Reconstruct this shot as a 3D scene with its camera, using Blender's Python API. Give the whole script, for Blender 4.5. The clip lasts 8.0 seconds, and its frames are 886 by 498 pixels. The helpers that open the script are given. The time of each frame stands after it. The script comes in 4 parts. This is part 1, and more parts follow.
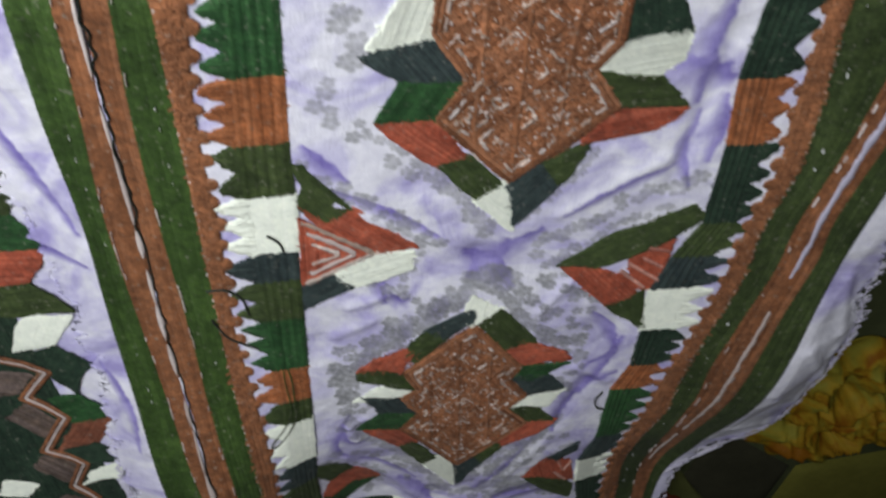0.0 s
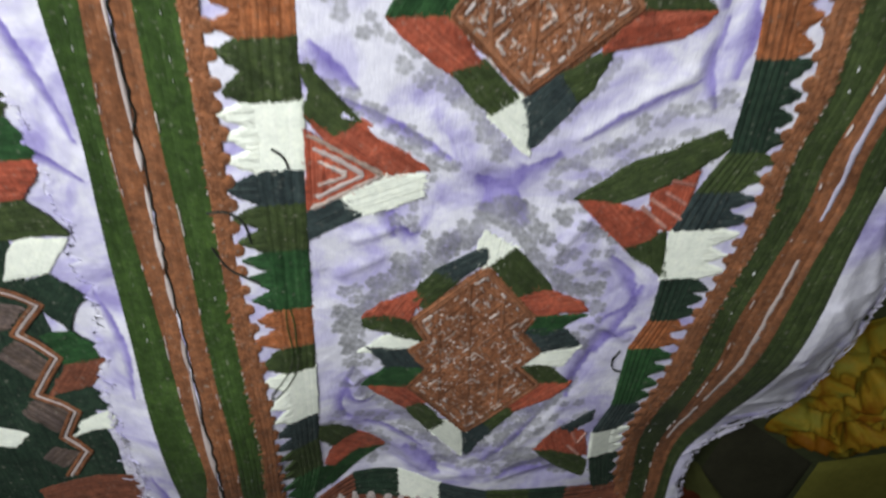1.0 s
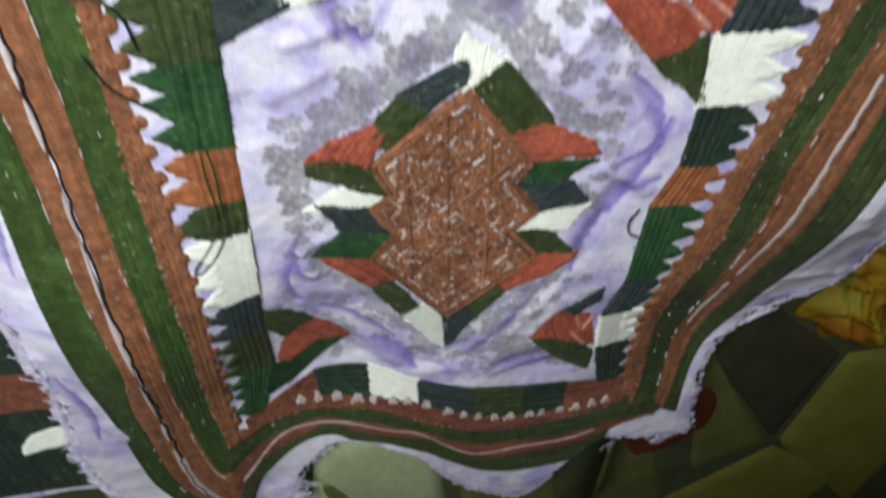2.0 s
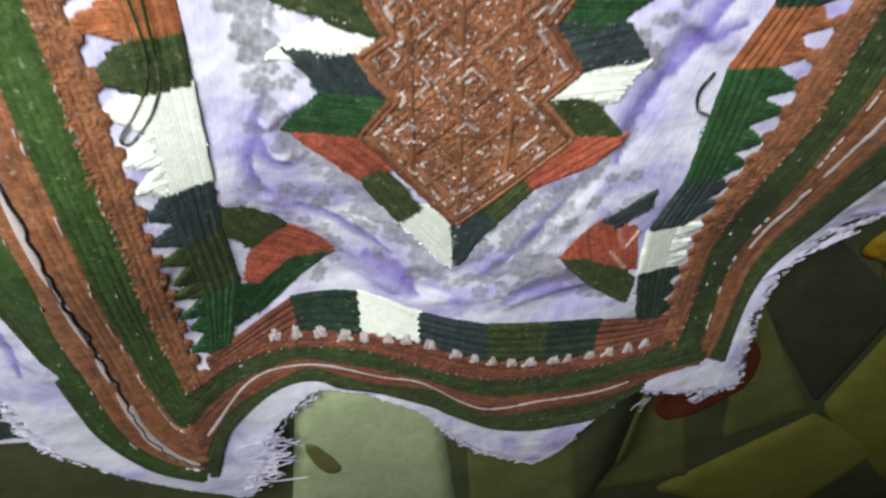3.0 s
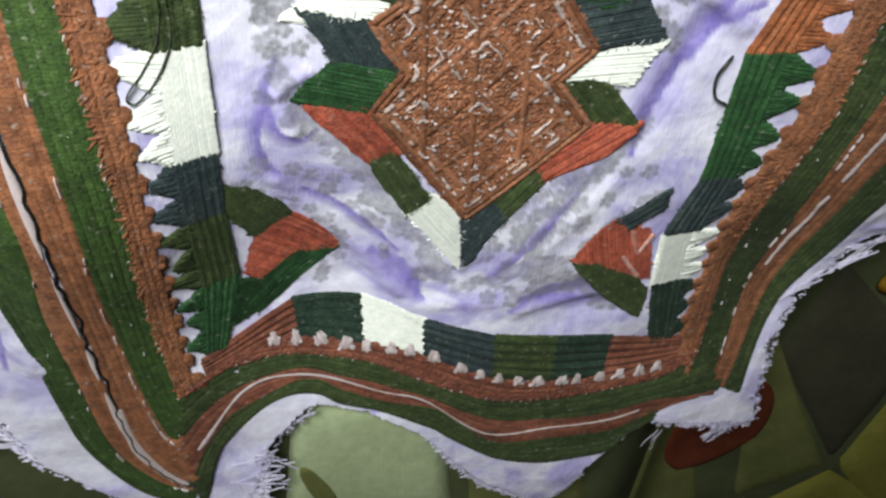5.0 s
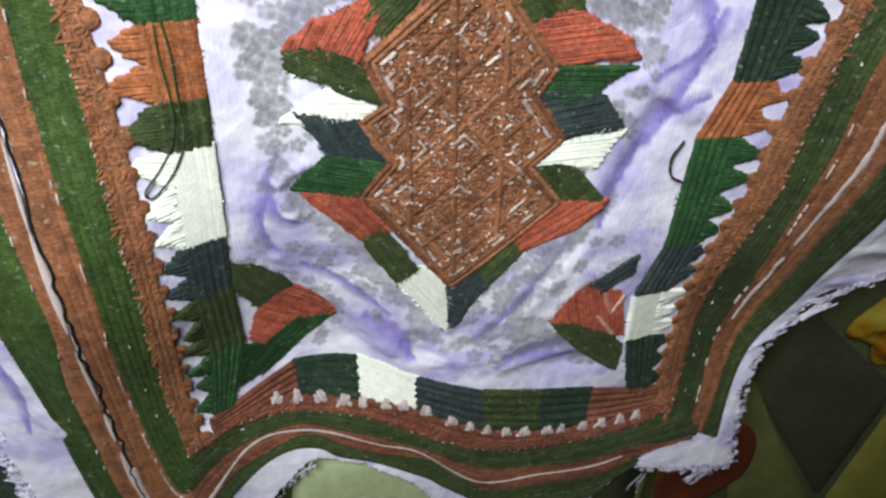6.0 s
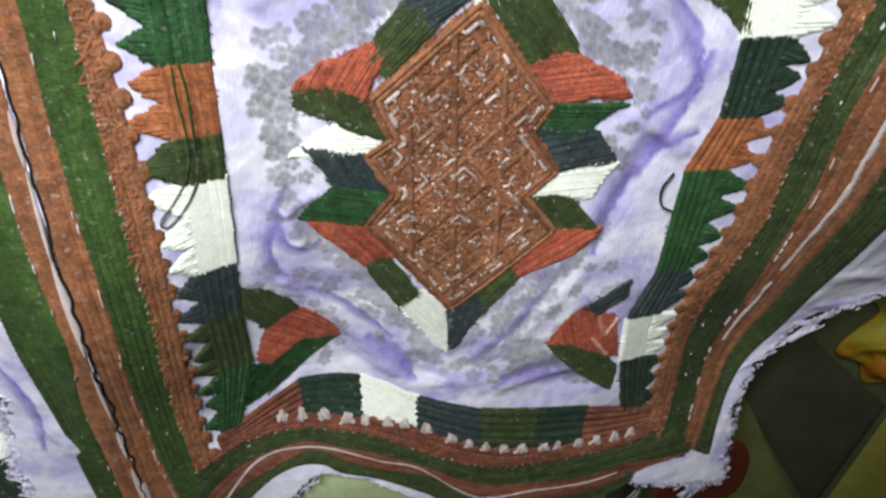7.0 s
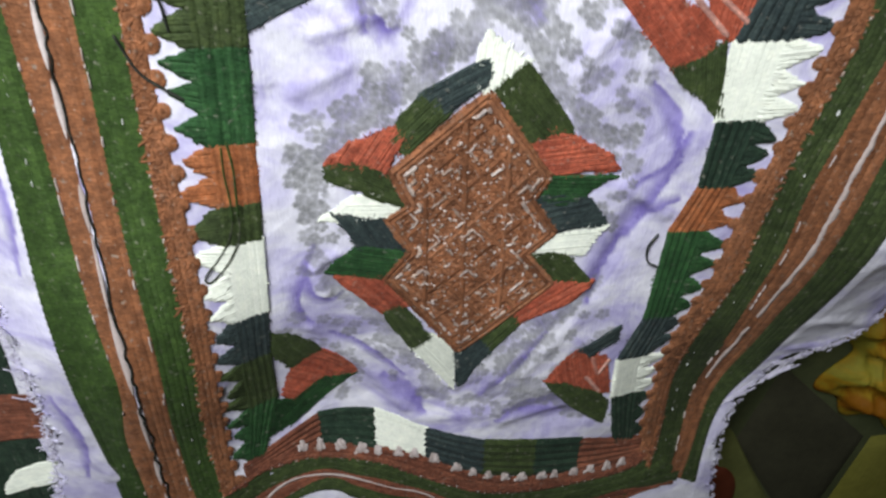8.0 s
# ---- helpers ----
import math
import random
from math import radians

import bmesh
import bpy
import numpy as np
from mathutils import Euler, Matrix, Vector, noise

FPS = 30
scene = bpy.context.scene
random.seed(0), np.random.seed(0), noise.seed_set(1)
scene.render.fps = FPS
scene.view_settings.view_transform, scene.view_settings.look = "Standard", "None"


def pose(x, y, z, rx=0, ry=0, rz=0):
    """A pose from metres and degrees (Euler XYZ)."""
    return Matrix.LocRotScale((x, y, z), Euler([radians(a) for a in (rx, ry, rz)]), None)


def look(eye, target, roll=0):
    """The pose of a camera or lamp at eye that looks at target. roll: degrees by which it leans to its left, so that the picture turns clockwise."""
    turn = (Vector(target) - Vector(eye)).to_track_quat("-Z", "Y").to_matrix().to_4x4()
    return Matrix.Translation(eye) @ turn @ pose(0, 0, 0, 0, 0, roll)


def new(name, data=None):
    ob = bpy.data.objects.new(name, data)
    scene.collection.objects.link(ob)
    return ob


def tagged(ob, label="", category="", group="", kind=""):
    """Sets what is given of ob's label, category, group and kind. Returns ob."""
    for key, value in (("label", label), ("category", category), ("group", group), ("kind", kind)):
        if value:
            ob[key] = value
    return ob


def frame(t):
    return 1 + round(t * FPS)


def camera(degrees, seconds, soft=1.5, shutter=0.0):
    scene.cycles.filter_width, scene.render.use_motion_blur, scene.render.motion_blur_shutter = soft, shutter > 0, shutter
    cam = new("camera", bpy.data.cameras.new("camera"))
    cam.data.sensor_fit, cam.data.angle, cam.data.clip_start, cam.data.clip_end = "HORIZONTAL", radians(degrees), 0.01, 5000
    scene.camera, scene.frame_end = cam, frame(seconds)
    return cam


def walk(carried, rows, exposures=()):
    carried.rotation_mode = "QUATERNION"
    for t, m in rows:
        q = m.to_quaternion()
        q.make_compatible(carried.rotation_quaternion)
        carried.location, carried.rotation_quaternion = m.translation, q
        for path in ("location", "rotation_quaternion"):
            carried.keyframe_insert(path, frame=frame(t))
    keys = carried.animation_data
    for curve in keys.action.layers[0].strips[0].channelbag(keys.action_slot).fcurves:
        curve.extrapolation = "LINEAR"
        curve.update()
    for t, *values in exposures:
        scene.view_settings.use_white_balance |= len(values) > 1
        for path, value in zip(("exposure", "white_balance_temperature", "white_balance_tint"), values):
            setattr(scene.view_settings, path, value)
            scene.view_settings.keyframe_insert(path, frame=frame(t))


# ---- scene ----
cam = camera(58.94, 8.0, soft=2.6, shutter=0.6)
# seconds, eye in metres, turn in degrees
PATH_ROWS = [
    (0.0, -0.0401, 0.2545, 0.1475, -46.61, -10.81, -0.16),
    (0.5, -0.0343, 0.2414, 0.1616, -44.69, -10.80, -0.15),
    (1.0, -0.0427, 0.2261, 0.1605, -44.17, -9.52, 0.01),
    (1.5, -0.0402, 0.1940, 0.1423, -46.76, -10.45, -0.51),
    (2.0, -0.0332, 0.1705, 0.1355, -50.41, -10.66, -0.19),
    (2.2, -0.0344, 0.1603, 0.1333, -51.64, -10.73, 0.41),
    (3.3, -0.0321, 0.1070, 0.1184, -51.65, -10.13, -0.03),
    (3.5, -0.0354, 0.1032, 0.1190, -49.40, -10.41, -0.58),
    (4.0, -0.0368, 0.0918, 0.1257, -48.88, -8.91, 0.86),
    (4.2, -0.0369, 0.0963, 0.1290, -47.09, -8.92, 0.63),
    (5.3, -0.0343, 0.1019, 0.1326, -45.75, -9.42, 1.15),
    (5.5, -0.0334, 0.1075, 0.1346, -45.18, -9.92, 1.20),
    (6.0, -0.0341, 0.1172, 0.1388, -43.23, -9.89, 0.17),
    (6.5, -0.0343, 0.1213, 0.1410, -43.82, -9.84, 0.51),
    (7.0, -0.0349, 0.1257, 0.1423, -42.47, -9.79, 0.30),
    (7.5, -0.0364, 0.1361, 0.1462, -41.71, -9.75, 0.24),
    (8.0, -0.0400, 0.1480, 0.1525, -41.29, -9.65, 0.67),
]
EXPOSURES = [(0.0, -1.3), (0.5, -1.14), (1.0, -1.02), (1.5, -0.84), (2.0, -0.58), (3.5, 0.06), (4.0, -0.05), (5.5, -0.06), (6.5, -0.16), (7.0, -0.17), (8.0, -0.43)]
walk(cam, [(t, pose(x, y, z, rx, ry, rz)) for t, x, y, z, rx, ry, rz in PATH_ROWS], EXPOSURES)

# ---- light: one low lamp close over the cloth, in a dim plain room ----
world = bpy.data.worlds.new("world")
scene.world = world
world.use_nodes = True
world.node_tree.nodes["Background"].inputs[0].default_value = (0.8, 0.85, 1.0, 1)
world.node_tree.nodes["Background"].inputs[1].default_value = 0.05
lamp_data = bpy.data.lights.new("bedside_lamp", "AREA")
lamp_data.shape, lamp_data.size, lamp_data.energy, lamp_data.color = "DISK", 0.20, 2.9, (0.96, 1.0, 0.95)
lamp_data.spread = math.radians(165)
lamp = new("bedside_lamp", lamp_data)
lamp.matrix_world = look((-0.15, 0.33, 0.24), (-0.03, 0.14, 0.0))

# ---- materials ----
def nodes_of(name, rough=0.7, sheen=0.0):
    m = bpy.data.materials.new(name)
    m.use_nodes = True
    nt = m.node_tree
    b = nt.nodes["Principled BSDF"]
    b.inputs["Roughness"].default_value = rough
    b.inputs["Sheen Weight"].default_value = sheen
    b.inputs["Specular IOR Level"].default_value = 0.15
    return m, nt, b


def ramp(nt, source, stops):
    r = nt.nodes.new("ShaderNodeValToRGB")
    while len(r.color_ramp.elements) < len(stops):
        r.color_ramp.elements.new(0.5)
    for e, (p, c) in zip(r.color_ramp.elements, stops):
        e.position, e.color = p, (*c, 1)
    nt.links.new(source, r.inputs[0])
    return r.outputs[0]


def noise_of(nt, scale, detail=3.0, rough=0.6, stretch=None):
    g = nt.nodes.new("ShaderNodeTexCoord").outputs["Object"]
    if stretch:
        mp = nt.nodes.new("ShaderNodeMapping")
        mp.inputs["Scale"].default_value = stretch
        nt.links.new(g, mp.inputs[0])
        g = mp.outputs[0]
    n = nt.nodes.new("ShaderNodeTexNoise")
    n.inputs["Scale"].default_value, n.inputs["Detail"].default_value, n.inputs["Roughness"].default_value = scale, detail, rough
    nt.links.new(g, n.inputs["Vector"])
    return n.outputs["Fac"]


def mix(nt, fac, a, b, kind="MIX"):
    m = nt.nodes.new("ShaderNodeMix")
    m.data_type, m.blend_type = "RGBA", kind
    for sock, v in ((m.inputs[0], fac), (m.inputs[6], a), (m.inputs[7], b)):
        if isinstance(v, tuple):
            sock.default_value = (*v, 1)
        elif isinstance(v, float):
            sock.default_value = v
        else:
            nt.links.new(v, sock)
    return m.outputs[2]


def bump(nt, b, height, strength, dist):
    n = nt.nodes.new("ShaderNodeBump")
    n.inputs["Strength"].default_value, n.inputs["Distance"].default_value = strength, dist
    nt.links.new(height, n.inputs["Height"])
    nt.links.new(n.outputs[0], b.inputs["Normal"])


def thread_material(name, dark, mid, light, rough=0.6, linty=0.36):
    """Floss: each strand its own tone, with fibre grain and slow fading."""
    m, nt, b = nodes_of(name, rough, 0.03)
    own = nt.nodes.new("ShaderNodeAttribute")
    own.attribute_name = "tone"
    tone = ramp(nt, own.outputs["Fac"], [(0.0, dark), (0.5, mid), (1.0, light)])
    pale = mid[1] > 0.4
    fade = ramp(nt, noise_of(nt, 60, 3), [(0.3, (0.94, 0.94, 0.94) if pale else (0.74, 0.74, 0.74)), (0.7, (1.05, 1.05, 1.05) if pale else (1.18, 1.16, 1.12))])
    col = mix(nt, 1.0, tone, fade, "MULTIPLY")
    grain = ramp(nt, noise_of(nt, 1100, 3, 0.7), [(0.32, (0.62, 0.62, 0.62)), (0.5, (1.0, 1.0, 1.0)), (0.68, (1.3, 1.28, 1.25))])
    col = mix(nt, 0.25 if pale else 0.85, col, grain, "MULTIPLY")
    mottle = ramp(nt, noise_of(nt, 330, 3, 0.65), [(0.34, (0.70, 0.70, 0.72)), (0.5, (1.0, 1.0, 1.0)), (0.66, (1.35, 1.3, 1.22))])
    col = mix(nt, 0.2 if pale else 0.9, col, mottle, "MULTIPLY")
    # lint and worn fibre ends catch on the floss
    lint = ramp(nt, noise_of(nt, 700, 2, 0.5), [(0.64, (0.0, 0.0, 0.0)), (0.74, (linty, linty, linty))])
    col = mix(nt, lint, col, (0.40, 0.37, 0.33))
    # the turns of the stitch lie across each strand
    run = nt.nodes.new("ShaderNodeAttribute")
    run.attribute_name = "run"
    turn = nt.nodes.new("ShaderNodeMath")
    turn.operation = "SINE"
    scaled = nt.nodes.new("ShaderNodeMath")
    scaled.operation, scaled.inputs[1].default_value = "MULTIPLY", 2 * math.pi / 0.85
    uneven = nt.nodes.new("ShaderNodeMath")
    uneven.operation, uneven.inputs[1].default_value = "MULTIPLY_ADD", 2.2
    nt.links.new(noise_of(nt, 420, 2, 0.6), uneven.inputs[0])
    nt.links.new(run.outputs["Fac"], uneven.inputs[2])
    nt.links.new(uneven.outputs[0], scaled.inputs[0])
    nt.links.new(scaled.outputs[0], turn.inputs[0])
    across = ramp(nt, turn.outputs[0], [(0.0, (0.80, 0.80, 0.80)), (0.9, (1.12, 1.12, 1.12))])
    col = mix(nt, 0.03 if pale else 0.5, col, across, "MULTIPLY")
    nt.links.new(col, b.inputs["Base Color"])
    relief = nt.nodes.new("ShaderNodeMath")
    relief.operation, relief.inputs[1].default_value = "MULTIPLY_ADD", 0.09
    nt.links.new(turn.outputs[0], relief.inputs[0])
    nt.links.new(noise_of(nt, 1500, 3, 0.7), relief.inputs[2])
    bump(nt, b, relief.outputs[0], 0.08 if pale else 0.6, 0.0005)
    return m


GREEN = thread_material("green_floss", (0.022, 0.07, 0.026), (0.027, 0.085, 0.032), (0.036, 0.104, 0.04))
OLIVE = thread_material("olive_floss", (0.04, 0.06, 0.022), (0.049, 0.072, 0.027), (0.06, 0.086, 0.034))
LEAF = thread_material("leaf_green_floss", (0.036, 0.07, 0.018), (0.044, 0.084, 0.022), (0.055, 0.102, 0.028))
SLATE = thread_material("slate_floss", (0.03, 0.044, 0.05), (0.036, 0.053, 0.059), (0.046, 0.066, 0.072))
BOTTLE = thread_material("bottle_green_floss", (0.019, 0.038, 0.027), (0.023, 0.046, 0.033), (0.03, 0.056, 0.04))
DUSK = thread_material("dusky_brown_floss", (0.085, 0.062, 0.056), (0.115, 0.085, 0.078), (0.16, 0.12, 0.12))
BROWN = thread_material("brown_floss", (0.17, 0.066, 0.034), (0.27, 0.112, 0.06), (0.36, 0.16, 0.092), 0.6, 0.6)
RUST = thread_material("rust_floss", (0.22, 0.088, 0.044), (0.27, 0.11, 0.056), (0.32, 0.136, 0.072), 0.6, 0.5)
ORANGE = thread_material("orange_floss", (0.3, 0.1, 0.042), (0.35, 0.122, 0.053), (0.4, 0.15, 0.07))
RED = thread_material("red_floss", (0.34, 0.076, 0.046), (0.41, 0.096, 0.06), (0.47, 0.125, 0.08))
MAROON = thread_material("maroon_floss", (0.155, 0.054, 0.036), (0.198, 0.071, 0.047), (0.245, 0.092, 0.060))
WHITE = thread_material("white_floss", (0.87, 0.90, 0.84), (0.89, 0.92, 0.86), (0.91, 0.93, 0.88), 0.75, 0.0)
PINKISH = thread_material("pale_pink_floss", (0.46, 0.38, 0.38), (0.56, 0.47, 0.48), (0.66, 0.58, 0.6))
FLECK = thread_material("pale_rust_fleck", (0.33, 0.24, 0.21), (0.48, 0.38, 0.36), (0.66, 0.58, 0.60))
ROSE = thread_material("rose_floss", (0.42, 0.16, 0.13), (0.52, 0.24, 0.21), (0.62, 0.36, 0.33))
BLACK = thread_material("black_thread", (0.016, 0.020, 0.018), (0.024, 0.028, 0.026), (0.036, 0.040, 0.036))
LILAC_LINT = thread_material("lilac_lint", (0.46, 0.43, 0.60), (0.54, 0.51, 0.68), (0.64, 0.62, 0.74))
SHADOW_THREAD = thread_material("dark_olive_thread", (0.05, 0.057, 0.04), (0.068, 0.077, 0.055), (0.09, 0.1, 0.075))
LINT = thread_material("white_lint", (0.60, 0.60, 0.66), (0.72, 0.72, 0.78), (0.80, 0.80, 0.84))


def cloth_material(name, stops, weave=1400.0, rough=0.45, crease=0.0, scale=38.0):
    m, nt, b = nodes_of(name, rough, 0.0)
    tone = noise_of(nt, scale, 4, 0.6)
    tone.node.inputs["Distortion"].default_value = 1.6 if crease else 0.0
    col = ramp(nt, tone, stops)
    soft = ramp(nt, noise_of(nt, 300, 4), [(0.3, (0.86, 0.86, 0.9)), (0.7, (1.06, 1.06, 1.06))])
    col = mix(nt, 1.0, col, soft, "MULTIPLY")
    nt.links.new(col, b.inputs["Base Color"])
    fine = noise_of(nt, weave, 2, 0.5, (1.0, 0.25, 1.0))
    if crease:
        fold = noise_of(nt, 55, 3, 0.5)
        fold.node.inputs["Distortion"].default_value = 1.2
        mul = nt.nodes.new("ShaderNodeMath")
        mul.operation = "MULTIPLY_ADD"
        mul.inputs[1].default_value = crease
        nt.links.new(fold, mul.inputs[0])
        nt.links.new(fine, mul.inputs[2])
        fine = mul.outputs[0]
    bump(nt, b, fine, 0.4, 0.0005)
    return m


# the violet and near-white stops imitate shade and highlights of folds in the colour
LILAC = cloth_material("lilac_satin", [(0.30, (0.40, 0.35, 0.70)), (0.41, (0.57, 0.53, 0.83)), (0.49, (0.72, 0.69, 0.91)), (0.58, (0.84, 0.82, 0.96))], 1400.0, 0.38, 4.0, 30.0)


def print_and_shade(m):
    """Tints the satin with the grey print and the painted violet fold shade, kept as shares on the cloth itself."""
    nt = m.node_tree
    b = nt.nodes["Principled BSDF"]
    col = b.inputs["Base Color"].links[0].from_socket
    # violet is the shade of folds put into the colour; grey is the blossom print
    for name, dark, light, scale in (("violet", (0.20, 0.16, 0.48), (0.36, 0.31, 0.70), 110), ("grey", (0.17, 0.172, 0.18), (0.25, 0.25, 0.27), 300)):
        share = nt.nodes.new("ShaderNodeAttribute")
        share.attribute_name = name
        tint = ramp(nt, noise_of(nt, scale, 4, 0.7), [(0.38, dark), (0.62, light)])
        col = mix(nt, share.outputs["Fac"], col, tint)
    nt.links.new(col, b.inputs["Base Color"])


print_and_shade(LILAC)
BED_DARK = cloth_material("dark_quilt_cotton", [(0.3, (0.062, 0.072, 0.034)), (0.6, (0.086, 0.098, 0.046)), (0.8, (0.110, 0.122, 0.056))], 700.0, 0.8)
BED_BLACK = cloth_material("black_quilt_cotton", [(0.3, (0.046, 0.044, 0.028)), (0.7, (0.062, 0.060, 0.038))], 700.0, 0.8)
BED_OLIVE = cloth_material("olive_quilt_cotton", [(0.3, (0.19, 0.18, 0.034)), (0.7, (0.25, 0.236, 0.052))], 700.0, 0.8)
BED_MOSS = cloth_material("moss_quilt_cotton", [(0.3, (0.115, 0.124, 0.041)), (0.7, (0.165, 0.174, 0.058))], 700.0, 0.8)
BED_PALE = cloth_material("pale_green_quilt_cotton", [(0.3, (0.36, 0.42, 0.24)), (0.7, (0.45, 0.52, 0.31))], 700.0, 0.8)
BED_RED = cloth_material("red_quilt_cotton", [(0.3, (0.11, 0.026, 0.012)), (0.7, (0.17, 0.042, 0.020))], 700.0, 0.8)
YELLOW = cloth_material("mustard_cotton", [(0.36, (0.20, 0.075, 0.004)), (0.48, (0.28, 0.17, 0.012)), (0.62, (0.22, 0.19, 0.025))], 700.0, 0.7, 5.0)
PLASTER = cloth_material("wall_plaster", [(0.3, (0.55, 0.54, 0.50)), (0.7, (0.62, 0.61, 0.57))], 80.0, 0.9)
TIMBER = cloth_material("floor_timber", [(0.3, (0.20, 0.13, 0.08)), (0.7, (0.27, 0.18, 0.11))], 80.0, 0.6)

# ---- the lie of the cloth (millimetres) ----
POWERS = [(i, j) for i in range(5) for j in range(5) if i + j <= 4]
SAG = [0.00157, -0.00279, -0.00022, 0.00073, 0.0008, 0.00308, 0.00491, -0.00031, -0.00188, 0.00403, 0.00029, -0.00084, 0.00105, 0.00171, -0.00146]
FOLDS = [(1.08, 0.15, 0.00794), (-0.97, -0.05, 0.01157), (-0.45, -0.5, -0.01051), (0.85, -0.65, -0.00929)]


def drape(x, y):
    """Height of the embroidered cloth, in mm, over its own plane."""
    x = np.clip(np.asarray(x, float), -140, 140) / 100
    y = np.clip(np.asarray(y, float), -150, 180) / 100
    z = sum(c * x ** i * y ** j for c, (i, j) in zip(SAG, POWERS))
    z = z + sum(a * np.exp(-((x - u) ** 2 / 0.09 + (y - v) ** 2 / 0.16)) for u, v, a in FOLDS)
    # the outer margin hangs down past the border
    edge = np.interp(y * 100, [-116, -90, -31, 44, 90], [88, 91.5, 103.5, 110.5, 116])
    slope = np.interp(y * 100, [-80, -45, 0, 70, 100], [0.2, 0.2, 0.3, 0.3, 0.1])
    return z * 1000 - slope * np.clip(x * 100 - edge, 0, 30)


CREASES = [(-49, -14, -24, -56, 2.2, 1.6), (-44, 0, -46, 10, 1.6, 1.6), (-46, 10, -40, 14, 1.6, 1.4), (26, -20, 12, -40, 2.4, 1.4), (38, 22, 30, -8, 3.0, -2.0),
           (46, 20, 34, 30, 2.0, 1.5), (8, -62, 30, -58, 2.2, 1.6), (-20, -60, 6, -58, 2.5, 1.2), (-2, 92, 8, 76, 3.0, -2.0), (-40, 74, -26, 78, 2.0, 1.4), (-46, 60, -34, 66, 2.2, 1.2),
           (18, 62, 26, 74, 1.8, 1.5), (36, 60, 46, 44, 2.2, -1.6), (50, 112, 54, 160, 3.0, -1.8), (-40, 116, -14, 98, 2.0, 1.0), (-30, 82, -24, 66, 1.8, -1.4), (-118, 150, -104, 110, 2.0, -1.5),
           (-116, 60, -112, 20, 2.4, 1.5), (-120, -10, -114, -60, 2.5, 1.4), (20, 104, 46, 122, 2.2, 1.2), (-44, 26, -50, 60, 2.6, -1.2), (114, 70, 124, 40, 2.5, 1.8), (112, 36, 130, 8, 2.5, 1.8), (110, 4, 132, -16, 3.0, 2.0), (108, -28, 134, -40, 3.0, 1.8), (126, 30, 130, -30, 2.5, 1.4), (106, -46, 128, -48, 2.2, 1.4)]


def creases(x, y):
    """Small folds of the satin between the stitched parts."""
    z = 0.0
    for x0, y0, x1, y1, w, a in CREASES:
        l2 = (x1 - x0) ** 2 + (y1 - y0) ** 2
        t = np.clip(((x - x0) * (x1 - x0) + (y - y0) * (y1 - y0)) / l2, 0, 1)
        z = z + 0.55 * a * np.exp(-((x - x0 - t * (x1 - x0)) ** 2 + (y - y0 - t * (y1 - y0)) ** 2) / w ** 2)
    return z


def ground(x, y):
    """The satin itself, puckered between the stitches."""
    pucker = np.array([[noise.noise(Vector((px * 0.04, py * 0.04, 3.0))) + 0.2 * noise.noise(Vector((px * 0.12, py * 0.12, 8.0))) for px, py in zip(rx, ry)] for rx, ry in zip(x, y)])
    return drape(x, y) - 0.3 + np.minimum(pucker * 2.0, 0.25) + creases(x, y)


def bed_height(x, y):
    """The quilt: flat, with a soft mound under the embroidered cloth."""
    x, y = np.asarray(x, float), np.asarray(y, float)
    dx = np.maximum(np.maximum(x - 84, -230 - x), 0)
    dy = np.maximum(np.maximum(-114 - y, y - 230), 0)
    ex = np.maximum(np.maximum(x - 50, -230 - x), 0)
    ey = np.maximum(np.maximum(-250 - y, y - 230), 0)
    s = np.clip(np.minimum(np.hypot(dx, dy), np.hypot(ex, ey)) / 50, 0, 1)
    s = s * s * (3 - 2 * s)
    return -30 * s + (drape(x, y) - 9) * (1 - s)


# ---- mesh helpers ----
RNG = np.random.default_rng(7)


class Heap:
    """Vertices and faces of one mesh, gathered in millimetres."""

    def __init__(self):
        self.v, self.f, self.t, self.tone, self.run, self.ends, self.n = [], [], [], [], [], [], 0

    def grid(self, pts, link=False, run=None):
        """pts: rows x columns x 3."""
        r, c = pts.shape[:2]
        i = self.n + np.arange(r * c).reshape(r, c)
        self.v.append(pts.reshape(-1, 3))
        self.tone.append(np.full(r * c, RNG.random()))
        self.run.append(np.zeros(r * c) if run is None else np.repeat(run, c))
        if link:
            # a hidden back stitch joins this line to the nearest end of an earlier one
            ends = [(pts[0, 0], self.n, self.n + 1), (pts[-1, 0], self.n + (r - 1) * c, self.n + (r - 1) * c + 1)]
            ends += [(pts[0, -1], self.n + c - 1, self.n + c - 2), (pts[-1, -1], self.n + r * c - 1, self.n + r * c - 2)]
            near = [(float(((p - q) ** 2).sum()), i, j, k) for p, i, j in self.ends for q, k, _ in ends]
            if near:
                self.t.append(min(near)[1:])
            self.ends += ends
        self.f.append(np.stack([i[:-1, :-1], i[1:, :-1], i[1:, 1:], i[:-1, 1:]], -1).reshape(-1, 4))
        self.n += r * c

    def mesh(self, name, smooth=True):
        me = bpy.data.meshes.new(name)
        v = np.concatenate(self.v) * 0.001
        f = np.concatenate(self.f)
        me.from_pydata(v.tolist(), [], f.tolist() + self.t)
        me.attributes.new("tone", "FLOAT", "POINT").data.foreach_set("value", np.concatenate(self.tone))
        me.attributes.new("run", "FLOAT", "POINT").data.foreach_set("value", np.concatenate(self.run))
        me.polygons.foreach_set("use_smooth", [smooth] * len(me.polygons))
        me.update()
        return me


def part(name, heap, material, parent=None, label=""):
    ob = new(name, heap.mesh(name))
    ob.data.materials.append(material)
    if parent:
        ob.parent = parent
    return tagged(ob, label)


